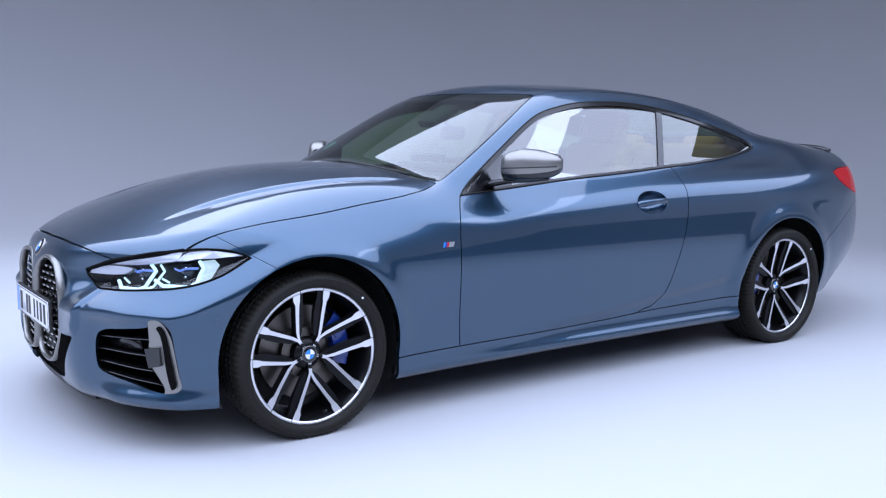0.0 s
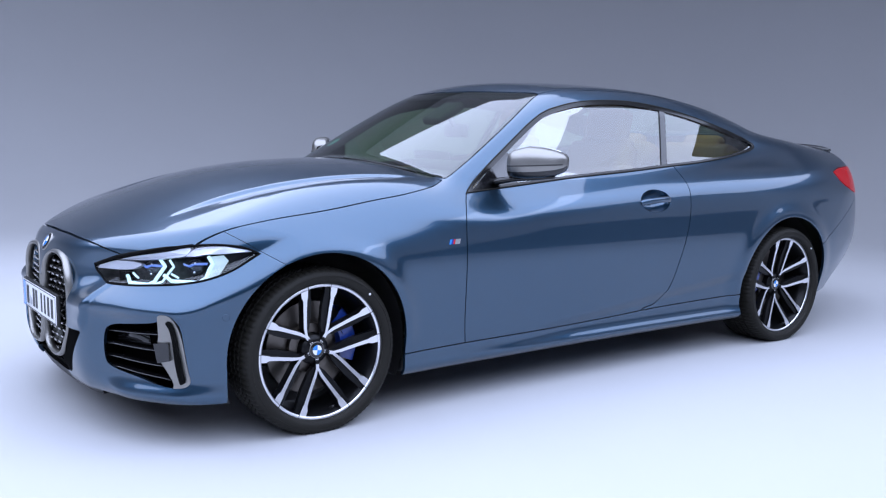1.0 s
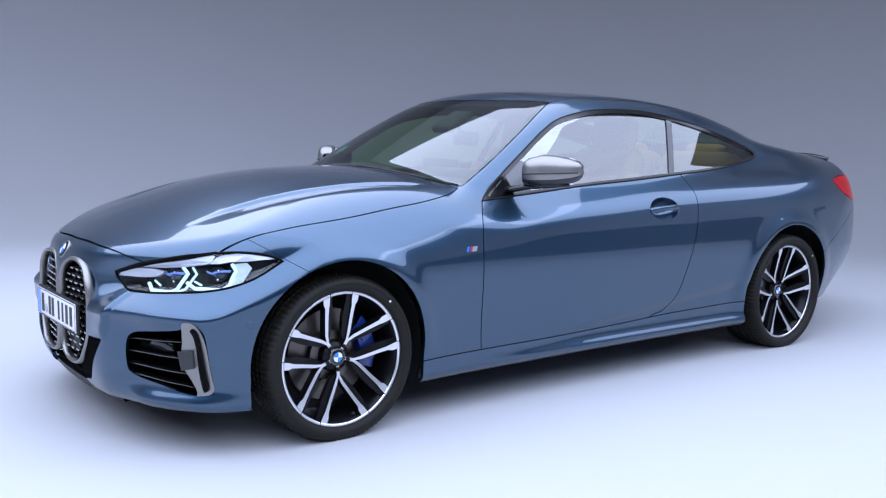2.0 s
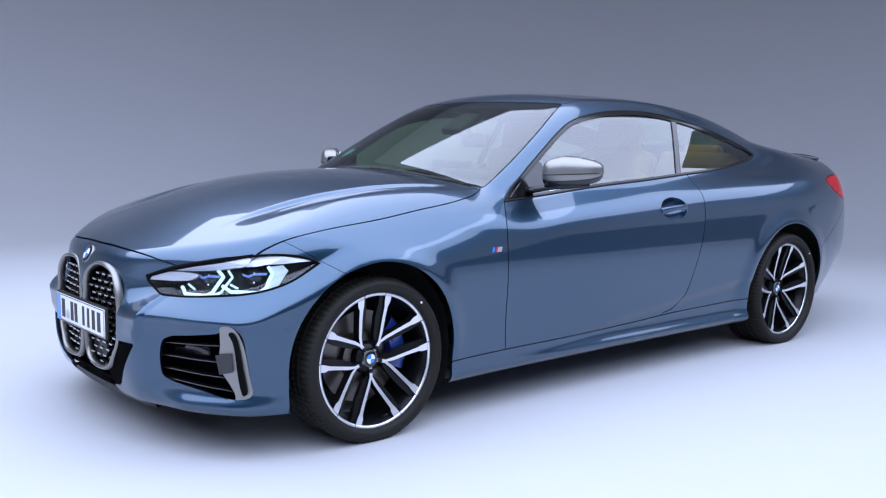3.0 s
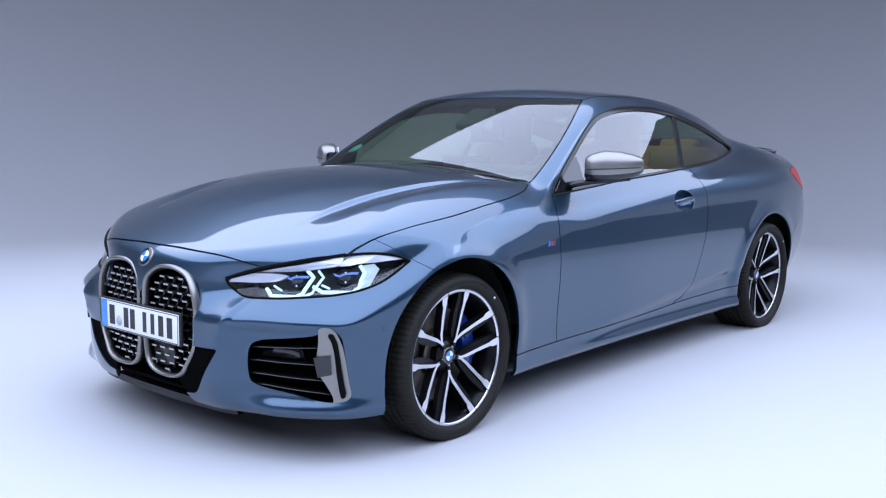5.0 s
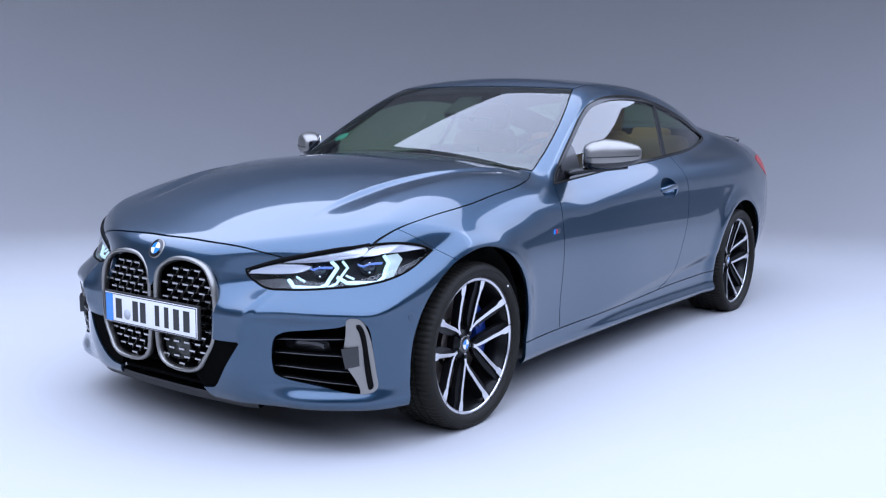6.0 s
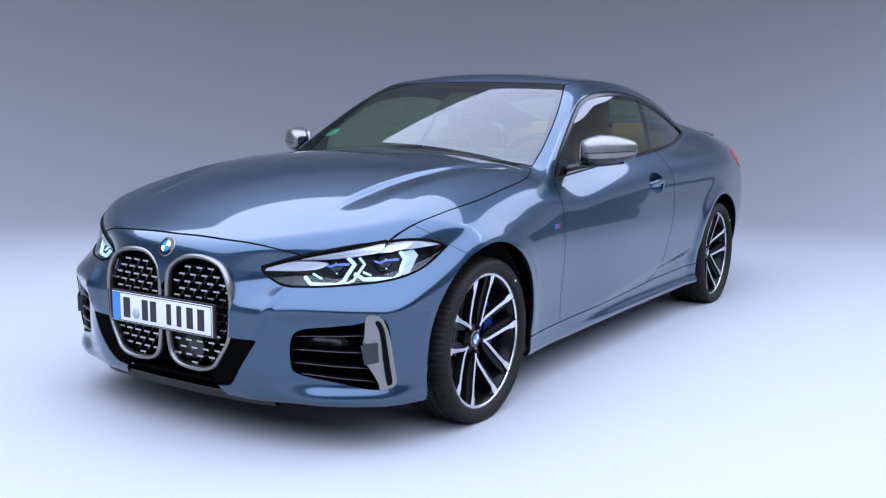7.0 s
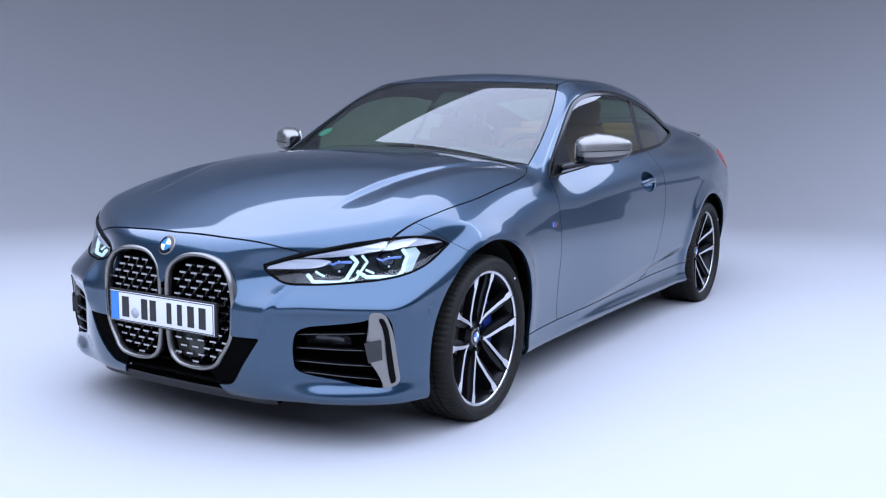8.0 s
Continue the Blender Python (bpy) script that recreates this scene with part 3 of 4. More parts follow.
keep = np.minimum(keep, 0.03 - np.minimum(inside(SCREEN, sv[:, 0], sv[:, 1]), sv[:, 2] - 0.9))
keep = np.minimum(keep, 0.03 - np.minimum(inside(BACKLIGHT, sv[:, 0], sv[:, 1]), sv[:, 2] - 0.95))
keep = np.minimum(keep, np.hypot((sv[:, 0] - 1.825) / 0.106, (sv[:, 2] - 0.828) / 0.056) - 1)
shell = shell.cut(keep)
part("inner_shell", shell.whole(), MATT_BLACK, car)

# ---------------------------------------------------------------- wheels
# built about the origin, the outer face towards -y


def bm_spoke(side):
    """One arm of a double spoke: gloss-black body with a machined face, pointing up."""
    bm = bmesh.new()
    # along the arm: height, sideways, face width, depth of face, body reach to the inner side
    rows = [(0.030, 0.0185, 0.008, -0.053, 0.003), (0.062, 0.0415, 0.0095, -0.056, 0.006), (0.090, 0.0478, 0.0125, -0.060, 0.018), (0.16, 0.0538, 0.0140, -0.075, 0.024),
            (0.200, 0.0572, 0.0160, -0.086, 0.023), (0.214, 0.0605, 0.0255, -0.089, 0.018), (0.240, 0.0630, 0.0290, -0.094, 0.018), (0.2515, 0.0640, 0.0300, -0.0965, 0.018)]
    rings = []
    for h, w, face, d, reach in rows:
        a, b = w - face / 2, w + face / 2
        pts = [(a - reach, d + 0.034), (a - reach, d + 0.014), (a - 0.002, d + 0.010), (a, d), (b, d), (b + 0.002, d + 0.006), (b + 0.004, d + 0.032)]
        rings.append([bm.verts.new((side * x, y, h)) for x, y in pts])
    for g, k in zip(rings, rings[1:]):
        for i in range(7):
            j = (i + 1) % 7
            q = (g[i], g[j], k[j], k[i])
            f = bm.faces.new(q if side < 0 else q[::-1])
            f.material_index = 1 if i == 3 else 0
    for r in (rings[0], rings[-1]):
        bm.faces.new(r)
    bmesh.ops.recalc_face_normals(bm, faces=bm.faces)
    return bm


def bm_roundel(r, bulge=0.004):
    """A round badge: black ring with a bright rim, quarters in blue and white. Faces -y."""
    bm = bmesh.new()
    bm_lathe(bm, [(r, 0.004), (r, -0.001), (r * 0.96, -0.003), (r * 0.93, -0.003)], 40, slot=3)
    bm_lathe(bm, [(r * 0.93, -0.003), (r * 0.75, -0.003 - bulge * 0.4), (r * 0.60, -0.003 - bulge * 0.6)], 40, slot=0)
    for k in range(4):
        a0 = k * math.pi / 2
        bm_lathe(bm, [(r * 0.60, -0.003 - bulge * 0.6), (r * 0.3, -0.003 - bulge * 0.9), (0.0003, -0.003 - bulge)], 10, slot=1 + k % 2, arc=(a0, a0 + math.pi / 2))
    bmesh.ops.recalc_face_normals(bm, faces=bm.faces)
    return bm


ROUNDEL = [GLOSS_BLACK, WHITE, BADGE_BLUE, SATIN]


SOLE = -0.307


def build_wheel(name, caliper_side, width, spin):
    bm = bmesh.new()
    bm_lathe(bm, [(0.262, -0.098), (0.264, -0.092), (0.257, -0.088), (0.246, -0.080), (0.236, -0.03), (0.224, 0.03), (0.23, 0.09), (0.26, 0.10)], 72)
    wheel = part(name, bm, RIM_BLACK, car, "19-inch two-tone wheel with five machined double spokes")
    # machined ring, broken beside each double spoke
    bm = bmesh.new()
    for k in range(5):
        c = math.pi / 2 + k * 2 * math.pi / 5
        for a0, a1 in ((c - 0.185, c + 0.185), (c + 0.20, c + 2 * math.pi / 5 - 0.20)):
            bm_lathe(bm, [(0.2475, -0.092), (0.2478, -0.0955), (0.2595, -0.0985), (0.2605, -0.095)], 14, arc=(a0, a1))
    bmesh.ops.recalc_face_normals(bm, faces=bm.faces)
    part("rim_ring", bm, MACHINED, wheel, "machined aluminium rim edge")
    arms = [bm_spoke(s) for s in (-1, 1)]
    for n, bm in enumerate(arms):
        first = sharp_edges(part("spoke", bm, [RIM_BLACK, MACHINED], wheel))
        for k in range(1, 5):
            o = new("spoke", first.data)
            o.parent, o.matrix_basis = wheel, pose(0, 0, 0, 0, 72 * k, 0)
    # hub
    bm = bmesh.new()
    bm_lathe(bm, [(0.060, -0.01), (0.056, -0.038), (0.046, -0.046), (0.036, -0.050), (0.034, -0.050), (0.001, -0.050)], 40)
    for k in range(5):
        a = math.pi / 2 + math.pi / 5 + k * 2 * math.pi / 5
        bm_lathe(bm, [(0.009, -0.045), (0.009, -0.058), (0.006, -0.060), (0.0005, -0.060)], 6, pose(0.047 * math.cos(a), 0, 0.047 * math.sin(a)))
    sharp_edges(part("hub", bm, RIM_BLACK, wheel))
    o = part("hub_badge", bm_roundel(0.032), [GLOSS_BLACK, WHITE, BADGE_BLUE, SATIN], wheel, "round blue and white hub badge")
    o.matrix_basis = pose(0, -0.052, 0, 0, 8, 0)
    # tyre with grooves and shoulder notches
    bm = bmesh.new()
    w = width / 2
    prof = [(0.257, -0.090), (0.261, -0.101), (0.268, -w + 0.006), (0.283, -w), (0.296, -w + 0.001), (0.297, -w - 0.0006), (0.300, -w + 0.0005), (0.309, -w + 0.004), (0.317, -w + 0.011), (0.3225, -w + 0.022), (0.325, -w + 0.034)]
    for g in (-0.052, -0.017, 0.017, 0.052):
        prof += [(0.326, g - 0.0055), (0.3195, g - 0.0045), (0.3195, g + 0.0045), (0.326, g + 0.0055)]
    prof += [(0.325, w - 0.034), (0.3225, w - 0.022), (0.317, w - 0.011), (0.300, w), (0.275, w - 0.004), (0.257, 0.09)]
    n, grid = 270, []
    for i in range(n):
        a = 2 * math.pi * i / n
        ring = []
        for r, d in prof:
            r = 0.257 + 0.885 * (r - 0.257)
            if i % 3 == 0 and 0.3085 < r < 0.319:
                r -= 0.0045
            z = r * math.sin(a)
            # pressed flat where it stands, the sidewall bulging a little
            if z < -0.28:
                d *= 1 + 0.5 * (-0.28 - z)
            ring.append(bm.verts.new((r * math.cos(a), d, max(z, SOLE))))
        grid.append(ring)
    for i in range(n):
        g, h = grid[i], grid[(i + 1) % n]
        for j in range(len(prof) - 1):
            bm.faces.new((g[j], g[j + 1], h[j + 1], h[j]))
    bmesh.ops.recalc_face_normals(bm, faces=bm.faces)
    tyre = sharp_edges(part("tyre", bm, RUBBER, wheel, "low-profile black road tyre with grooved tread"), 50)
    tyre.matrix_basis = pose(0, 0, 0, 0, -spin, 0)
    # valve, and the painted spot on the sidewall
    bm = bmesh.new()
    bm_tube(bm, [(0.03, -0.084, -0.226), (0.032, -0.098, -0.218), (0.033, -0.108, -0.213)], 0.0045, 8, False, up=(1, 0, 0))
    part("valve", bm, MATT_BLACK, wheel)
    bm = bmesh.new()
    bm_lathe(bm, [(0.0045, 0.002), (0.0045, -0.0012), (0.0004, -0.0016)], 14, pose(0.203, -w - 0.0005, 0.198))
    part("tyre_mark", bm, WHITE, wheel, "small white painted spot on the sidewall")
    # brake
    bm = bmesh.new()
    bm_lathe(bm, [(0.062, -0.012), (0.095, -0.010), (0.098, 0.012), (0.178, 0.012), (0.180, 0.014), (0.180, 0.034), (0.178, 0.036), (0.09, 0.036)], 64)
    bmesh.ops.recalc_face_normals(bm, faces=bm.faces)
    sharp_edges(part("brake_disc", bm, DISC, wheel, "ground grey steel brake disc"))
    bm = bmesh.new()
    mid = 0.20 if caliper_side > 0 else math.pi - 0.15
    half = 0.62 if caliper_side > 0 else 0.45
    bm_lathe(bm, [(0.118, 0.004), (0.122, -0.022), (0.150, -0.030), (0.185, -0.024), (0.196, -0.008), (0.196, 0.05), (0.12, 0.05)], 20, closed=True, arc=(mid - half, mid + half))
    for s in (-0.45, 0.45):
        bm_box(bm, pose(0.155 * math.cos(mid + s * half), -0.030, 0.155 * math.sin(mid + s * half), 0, -math.degrees(mid + s * half), 0), 0.05, 0.012, 0.05, 0.004)
    bmesh.ops.recalc_face_normals(bm, faces=bm.faces)
    sharp_edges(part("brake_caliper", bm, BLUE_BRAKE, wheel, "blue painted brake caliper"))
    return wheel


wheel_f = build_wheel("front_wheel", 1, 0.232, -2)
wheel_f.matrix_basis = pose(0, -0.785, 0.329, 0, -2, 0)
copy_thing(wheel_f, pose(0, 0.785, 0.329, 0, -2, 180))
wheel_r = build_wheel("rear_wheel", -1, 0.248, 2)
wheel_r.matrix_basis = pose(2.851, -0.795, 0.329, 0, 2, 0)
copy_thing(wheel_r, pose(2.851, 0.795, 0.329, 0, 2, 180))

# wheel housings and floor pan
for x in (0.0, 2.851):
    for sg in (-1, 1):
        bm = bmesh.new()
        bm_lathe(bm, [(0.386, 0.845), (0.392, 0.80), (0.392, 0.52), (0.02, 0.52)], 40, pose(x, 0, 0.335) if sg > 0 else pose(x, 0, 0.335, 0, 0, 180), arc=(-0.42, math.pi + 0.42))
        part("wheel_liner", bm, MATT_BLACK, car, smooth=True)
bm = bmesh.new()
bm_box(bm, pose(1.43, 0, 0.205), 2.06, 1.62, 0.05, 0.01)
bm_box(bm, pose(1.5, 0, 0.22), 4.3, 0.98, 0.05, 0.01)
bm_box(bm, pose(3.42, 0, 0.30), 0.45, 1.25, 0.05, 0.01)
bm_box(bm, pose(-0.54, 0, 0.222), 0.26, 1.0, 0.03, 0.005)
part("floor_pan", bm, MATT_BLACK, car, smooth=False)

# ---------------------------------------------------------------- the nose


def on_lamp(s, z, out=0.0):
    """The point of the headlight's face at its own coordinates (s = x - y)."""
    p, n = leave(s / 2, -s / 2, float(z), -0.7071, -0.7071, 0.0)
    return p + n * out


def walls(sheet, depth):
    """The walls of a recess that starts at the edge of a sheet."""
    h = sheet.hemmed(depth)
    k = len(sheet.v)
    return Sheet(h.v[k:], -h.n[k:], [tuple(i - k for i in q)[::-1] for q in h.f[len(sheet.f):]])


def joined(a, b):
    k = len(a.v)
    return Sheet(np.r_[a.v, b.v], np.r_[a.n, b.n], a.f + [tuple(i + k for i in q) for q in b.f])


def flip_y(bm):
    bmesh.ops.transform(bm, matrix=Matrix.Diagonal((1, -1, 1, 1)), verts=bm.verts)
    bmesh.ops.reverse_faces(bm, faces=bm.faces)
    return bm


def shrunk(line, d):
    """A closed line drawn in by d."""
    way = np.roll(line, -1, axis=0) - np.roll(line, 1, axis=0)
    way /= np.linalg.norm(way, axis=1)[:, None]
    side = np.stack([way[:, 1], -way[:, 0]], 1)
    turn = np.sum(line[:, 0] * np.roll(line[:, 1], -1) - line[:, 1] * np.roll(line[:, 0], -1))
    return line - side * d * (1 if turn > 0 else -1)


def on_kidney(y, z, out=0.0):
    """The gently bowed face of the grille."""
    return np.array((-0.780 + 0.25 * y * y + 1.6 * max(z - 0.58, 0) ** 2 - out, y, z))


# kidney grille: dark back, gloss-black surround, satin frames, short fins
dark, _ = mouth.split(mouth.v[:, 2] * 0 + 1)
part("grille_back", dark.moved(-0.06).whole(), VOID, front_bumper)
bm = bmesh.new()
bm_box(bm, pose(-0.60, 0, 0.455), 0.02, 0.90, 0.50)
bm_box(bm, pose(-0.665, 0, 0.236), 0.15, 0.44, 0.012)
part("grille_back", bm, VOID, front_bumper, smooth=False)
_, around = mouth.split(inside(KIDNEY, mouth.v[:, 1], mouth.v[:, 2]))
part("grille_surround", around.moved(-0.006).whole().hemmed(0.05), VOID, front_bumper, "gloss-black panel under the grille")
for sg in (1, -1):
    bm = bmesh.new()
    line = [on_kidney(y, z, -0.010 + 0.010 * min(1.0, max(0.0, (-0.10 - y) / 0.12))) * (1, sg, 1) for y, z in shrunk(KIDNEY, 0.007)]
    # the frame is set back deep and its face is broad
    bm_tube(bm, line, 0.0085, 12, True, 1.9, up=(1, 0, 0))
    kidney = part("kidney_grille", bm, SATIN, front_bumper, "tall satin-grey kidney grille frame filled with dark mesh")
    fin_mesh = None
    for row in range(15):
        z = 0.297 + row * 0.0262
        for col in range(6):
            y = -0.032 - col * 0.052 - (0.026 if row % 2 else 0)
            if inside(KIDNEY, np.array([y]), np.array([z]))[0] < 0.022:
                continue
            if fin_mesh is None:
                bm = bmesh.new()
                bm_box(bm, pose(0, 0, 0), 0.026, 0.030, 0.0075, 0.0015)
                bm_box(bm, pose(0.018, 0.020, -0.012, 32, 0, 0), 0.010, 0.003, 0.030, 0, 1)
                o = part("fin", bm, [FIN, SATIN], kidney, smooth=False)
                fin_mesh = o.data
            else:
                o = new("fin", fin_mesh)
                o.parent = kidney
            x = on_kidney(y, z)[0]
            o.matrix_basis = pose(x + 0.024, y * sg, z, 0, 0, 0)
bm = bmesh.new()
bm_slab(bm, outline("-0.045,0.425 -0.13,0.43 -0.165,0.39 -0.165,0.325 -0.13,0.31 -0.06,0.315 -0.04,0.36"), lambda y, z, d: Vector((-0.756 + d, y, z)), 0.01)
part("radar_cover", bm, mat("dark_radar_plastic", (0.04, 0.042, 0.035), 0.3), front_bumper)

# number plate, its characters as plain bars
plate = new("number_plate")
plate.parent, plate.matrix_basis = car, pose(-0.794, 0.0, 0.463)
bm = bmesh.new()
bm_box(bm, pose(0.009, 0, 0), 0.012, 0.532, 0.122, 0.003)
part("plate_holder", bm, MATT_BLACK, plate)
bm = bmesh.new()
bm_box(bm, pose(0, 0, 0), 0.004, 0.52, 0.11, 0.0015)
part("plate_sheet", bm, WHITE, plate, "white plate with dark bars in place of characters")
bm = bmesh.new()
for a, b in (((0, 0, 0.0515), (0.515, 0.003)), ((0, 0, -0.0515), (0.515, 0.003)), ((0, 0.2565, 0), (0.003, 0.106)), ((0, -0.2565, 0), (0.003, 0.106))):
    bm_box(bm, pose(-0.0022, a[1], a[2]), 0.001, b[0], b[1])
for y, w in ((0.178, 0.046), (0.080, 0.040), (0.036, 0.040), (-0.045, 0.030), (-0.097, 0.030), (-0.151, 0.040), (-0.206, 0.042)):
    mark = bmesh.new()
    bm_box(mark, pose(-0.0022, y, 0), 0.001, w * 0.8, 0.075)
    part("plate_bar", mark, PLATE_INK, plate, smooth=False)
part("plate_border", bm, PLATE_INK, plate, smooth=False)
bm = bmesh.new()
bm_box(bm, pose(-0.0023, 0.234, 0), 0.001, 0.042, 0.103)
part("plate_band", bm, BADGE_BLUE, plate, smooth=False)
bm = bmesh.new()
bm_lathe(bm, [(0.019, 0), (0.019, -0.0035), (0.0005, -0.0035)], 24, pose(0.0, 0.128, -0.018, 0, 0, -90))
part("plate_seal", bm, mat("grey_seal", (0.45, 0.47, 0.5), 0.4), plate)

# round badge above the grille
p = on_front(0, 0.699)
badge = part("bonnet_badge", bm_roundel(0.0375, 0.005), ROUNDEL, front_bumper, "round blue and white badge above the grille")
nrm = Vector(normals_of(np.array([p]))[0])
badge.matrix_basis = Matrix.Translation(Vector(p) + nrm * 0.0) @ (-nrm).to_track_quat("Y", "Z").to_matrix().to_4x4()

SLATS = [(-0.535, -0.748, 0.430, 0.437), (-0.530, -0.75, 0.385, 0.378), (-0.530, -0.76, 0.338, 0.322), (-0.545, -0.77, 0.298, 0.272)]
for sg in (1, -1):
    fx = (lambda s: s) if sg == 1 else (lambda s: s.mirrored())
    fb = (lambda b: b) if sg == 1 else flip_y
    # side air intake
    intake = part("air_intake", fx(joined(walls(duct, 0.09), duct.moved(-0.088))), VOID, front_bumper, "black slatted side air intake")
    for ya, yb, za, zb in SLATS:
        bm = bmesh.new()
        line = [on_front(ya + (yb - ya) * t, za + (zb - za) * t, -0.022) for t in np.linspace(0, 1, 9)]
        bm_tube(bm, line, 0.020, 8, False, 0.17)
        part("slat", fb(bm), GLOSS_BLACK, intake)
    bm = bmesh.new()
    bm_slab(bm, outline("-0.555,0.428* -0.69,0.440* -0.70,0.392* -0.56,0.396*"), lambda y, z, d: Vector(on_front(y, z, -0.028 - d)), 0.01)
    part("shutter", fb(bm), GLOSS_BLACK, intake)
    # satin bracket round the outer edge of the intake
    bm = bmesh.new()
    at = lambda lift: (lambda y, z, d: Vector(on_front(y, z, lift - d)))
    bm_slab(bm, outline("-0.738,0.407* -0.750,0.494 -0.761,0.511 -0.790,0.508 -0.799,0.47 -0.808,0.42 -0.816,0.317 -0.816,0.270 -0.808,0.253 -0.781,0.247* -0.764,0.305 -0.746,0.343*", steps=4), at(0.003), 0.02)
    bracket = sharp_edges(part("intake_bracket", fb(bm), SATIN, front_bumper, "satin-grey upright bracket beside the air intake"))
    bm = bmesh.new()
    bm_slab(bm, outline("-0.775,0.490 -0.784,0.492 -0.791,0.47 -0.799,0.40 -0.805,0.32 -0.805,0.270 -0.797,0.262 -0.792,0.32 -0.786,0.41 -0.779,0.46", steps=3), at(0.013), 0.014)
    part("slot", fb(bm), FRIT, bracket, smooth=False)
    bm = bmesh.new()
    bm_slab(bm, outline("-0.732,0.409* -0.776,0.414* -0.779,0.351* -0.743,0.341*"), at(0.017), 0.034)
    sharp_edges(part("insert", fb(bm), GLOSS_BLACK, bracket))

    # headlight
    unit = part("headlight", fx(joined(walls(lamp, 0.075), lamp.moved(-0.075))), LAMP_DARK, car, "slim headlight with lit angular daytime lights and blue accents")
    part("lamp_cover", fx(lamp.moved(-0.001)), LENS, unit, "clear glossy headlight cover")
    deep = lambda lift: (lambda s, z, d: Vector(on_lamp(s, z, lift - d)))
    # black edge round the cover; a second black bar paints the bonnet gap's shade
    edge_line = shrunk(LAMP, 0.001)
    bm = bmesh.new()
    bm_tube(bm, [on_lamp(a, c, 0.0) for a, c in edge_line], 0.0042, 6, True, up=(-0.7, -0.7, 0))
    part("lamp_edge_and_gap", fb(bm), FRIT, unit)
    bm = bmesh.new()
    over = [on_lamp(a, c + 0.003, 0.001) for a, c in outline("-0.28,0.651 -0.165,0.678 -0.087,0.693 0.03,0.711 0.162,0.730 0.30,0.745", False)]
    bm_tube(bm, over, lambda t: 0.0025 + 0.006 * math.sin(math.pi * min(1, 0.15 + t)) ** 0.5, 8, False, 1.0, up=(-0.7, -0.7, 0))
    part("lamp_edge_and_gap", fb(bm), FRIT, unit)
    for text, sink in (("-0.283,0.638* -0.258,0.658 -0.182,0.670 -0.03,0.675 0.014,0.670 -0.026,0.654 -0.11,0.643", 0.006), ("-0.150,0.681* -0.085,0.690 0.162,0.720 0.29,0.735 0.272,0.713 0.188,0.700 -0.04,0.682", 0.004), ("0.265,0.707* 0.306,0.732 0.373,0.742 0.477,0.741 0.585,0.724 0.53,0.722 0.46,0.718 0.37,0.716 0.32,0.709", 0.004)):
        bm = bmesh.new()
        bm_slab(bm, outline(text, steps=4), deep(-sink), 0.02)
        part("brow", fb(bm), LAMP_GREY, unit, "pale silver trim blade", smooth=False)
    for text, thick in (("-0.105,0.627* -0.078,0.610* 0.049,0.610* 0.083,0.617* 0.140,0.671* 0.108,0.693*", 0.0068), ("0.090,0.611* 0.132,0.619* 0.190,0.671* 0.164,0.694*", 0.0045), ("0.136,0.640* 0.184,0.622* 0.333,0.626* 0.369,0.641* 0.400,0.684* 0.374,0.711*", 0.0068), ("-0.066,0.637* -0.025,0.624*", 0.004), ("0.180,0.645* 0.222,0.633*", 0.004)):
        bm = bmesh.new()
        line = [on_lamp(a, c, -0.024) for a, c in outline(text, False, 5)]
        bm_tube(bm, line, thick, 8, False, 1.0, up=(-0.7, -0.7, 0))
        part("daytime_light", fb(bm), DRL, unit, "lit white angular light guide")
    bm = bmesh.new()
    bm_slab(bm, outline("0.378,0.642* 0.418,0.642* 0.480,0.693* 0.452,0.714* 0.382,0.710* 0.408,0.684*", steps=2), deep(-0.028), 0.01)
    part("daytime_light", fb(bm), DRL_SOFT, unit)
    for c, h in ((0.045, 0.662), (0.30, 0.675)):
        bm = bmesh.new()
        m = Matrix.Translation(on_lamp(c, h, -0.050)) @ pose(0, 0, 0, 0, 0, -45)
        bm_lathe(bm, [(0.030, 0.02), (0.030, -0.004), (0.027, -0.008), (0.024, -0.004)], 28, m, 1)
        bm_lathe(bm, [(0.024, -0.004), (0.017, -0.013), (0.0005, -0.017)], 28, m, 0)
        bmesh.ops.recalc_face_normals(bm, faces=bm.faces)
        part("projector", fb(bm), [PROJECTOR, LAMP_DARK], unit)
        for lift in (0.009, -0.016):
            bm = bmesh.new()
            bmesh.ops.create_uvsphere(bm, u_segments=10, v_segments=6, radius=0.005, matrix=Matrix.Translation(on_lamp(c + 0.002, h + lift * 1.3, -0.034)))
            part("lamp_stud", fb(bm), CHROME, unit)
        bm = bmesh.new()
        bm_slab(bm, outline(f"{c - 0.062:.3f},{h + 0.010:.3f}* {c - 0.055:.3f},{h + 0.002:.3f}* {c - 0.028:.3f},{h - 0.004:.3f}* {c + 0.0:.3f},{h + 0.004:.3f}* {c + 0.066:.3f},{h + 0.005:.3f}* {c + 0.070:.3f},{h + 0.013:.3f}* {c + 0.03:.3f},{h + 0.013:.3f}* {c - 0.01:.3f},{h + 0.008:.3f}* {c - 0.03:.3f},{h + 0.003:.3f}*"), deep(-0.026), 0.01)
        part("blue_accent", fb(bm), DRL_BLUE, unit, "blue light accent blade")
    # tail light
    part("tail_light", fx(tail_lamp.moved(0.002).hemmed(0.02)), RED_LENS, car, "slim lit red tail light")

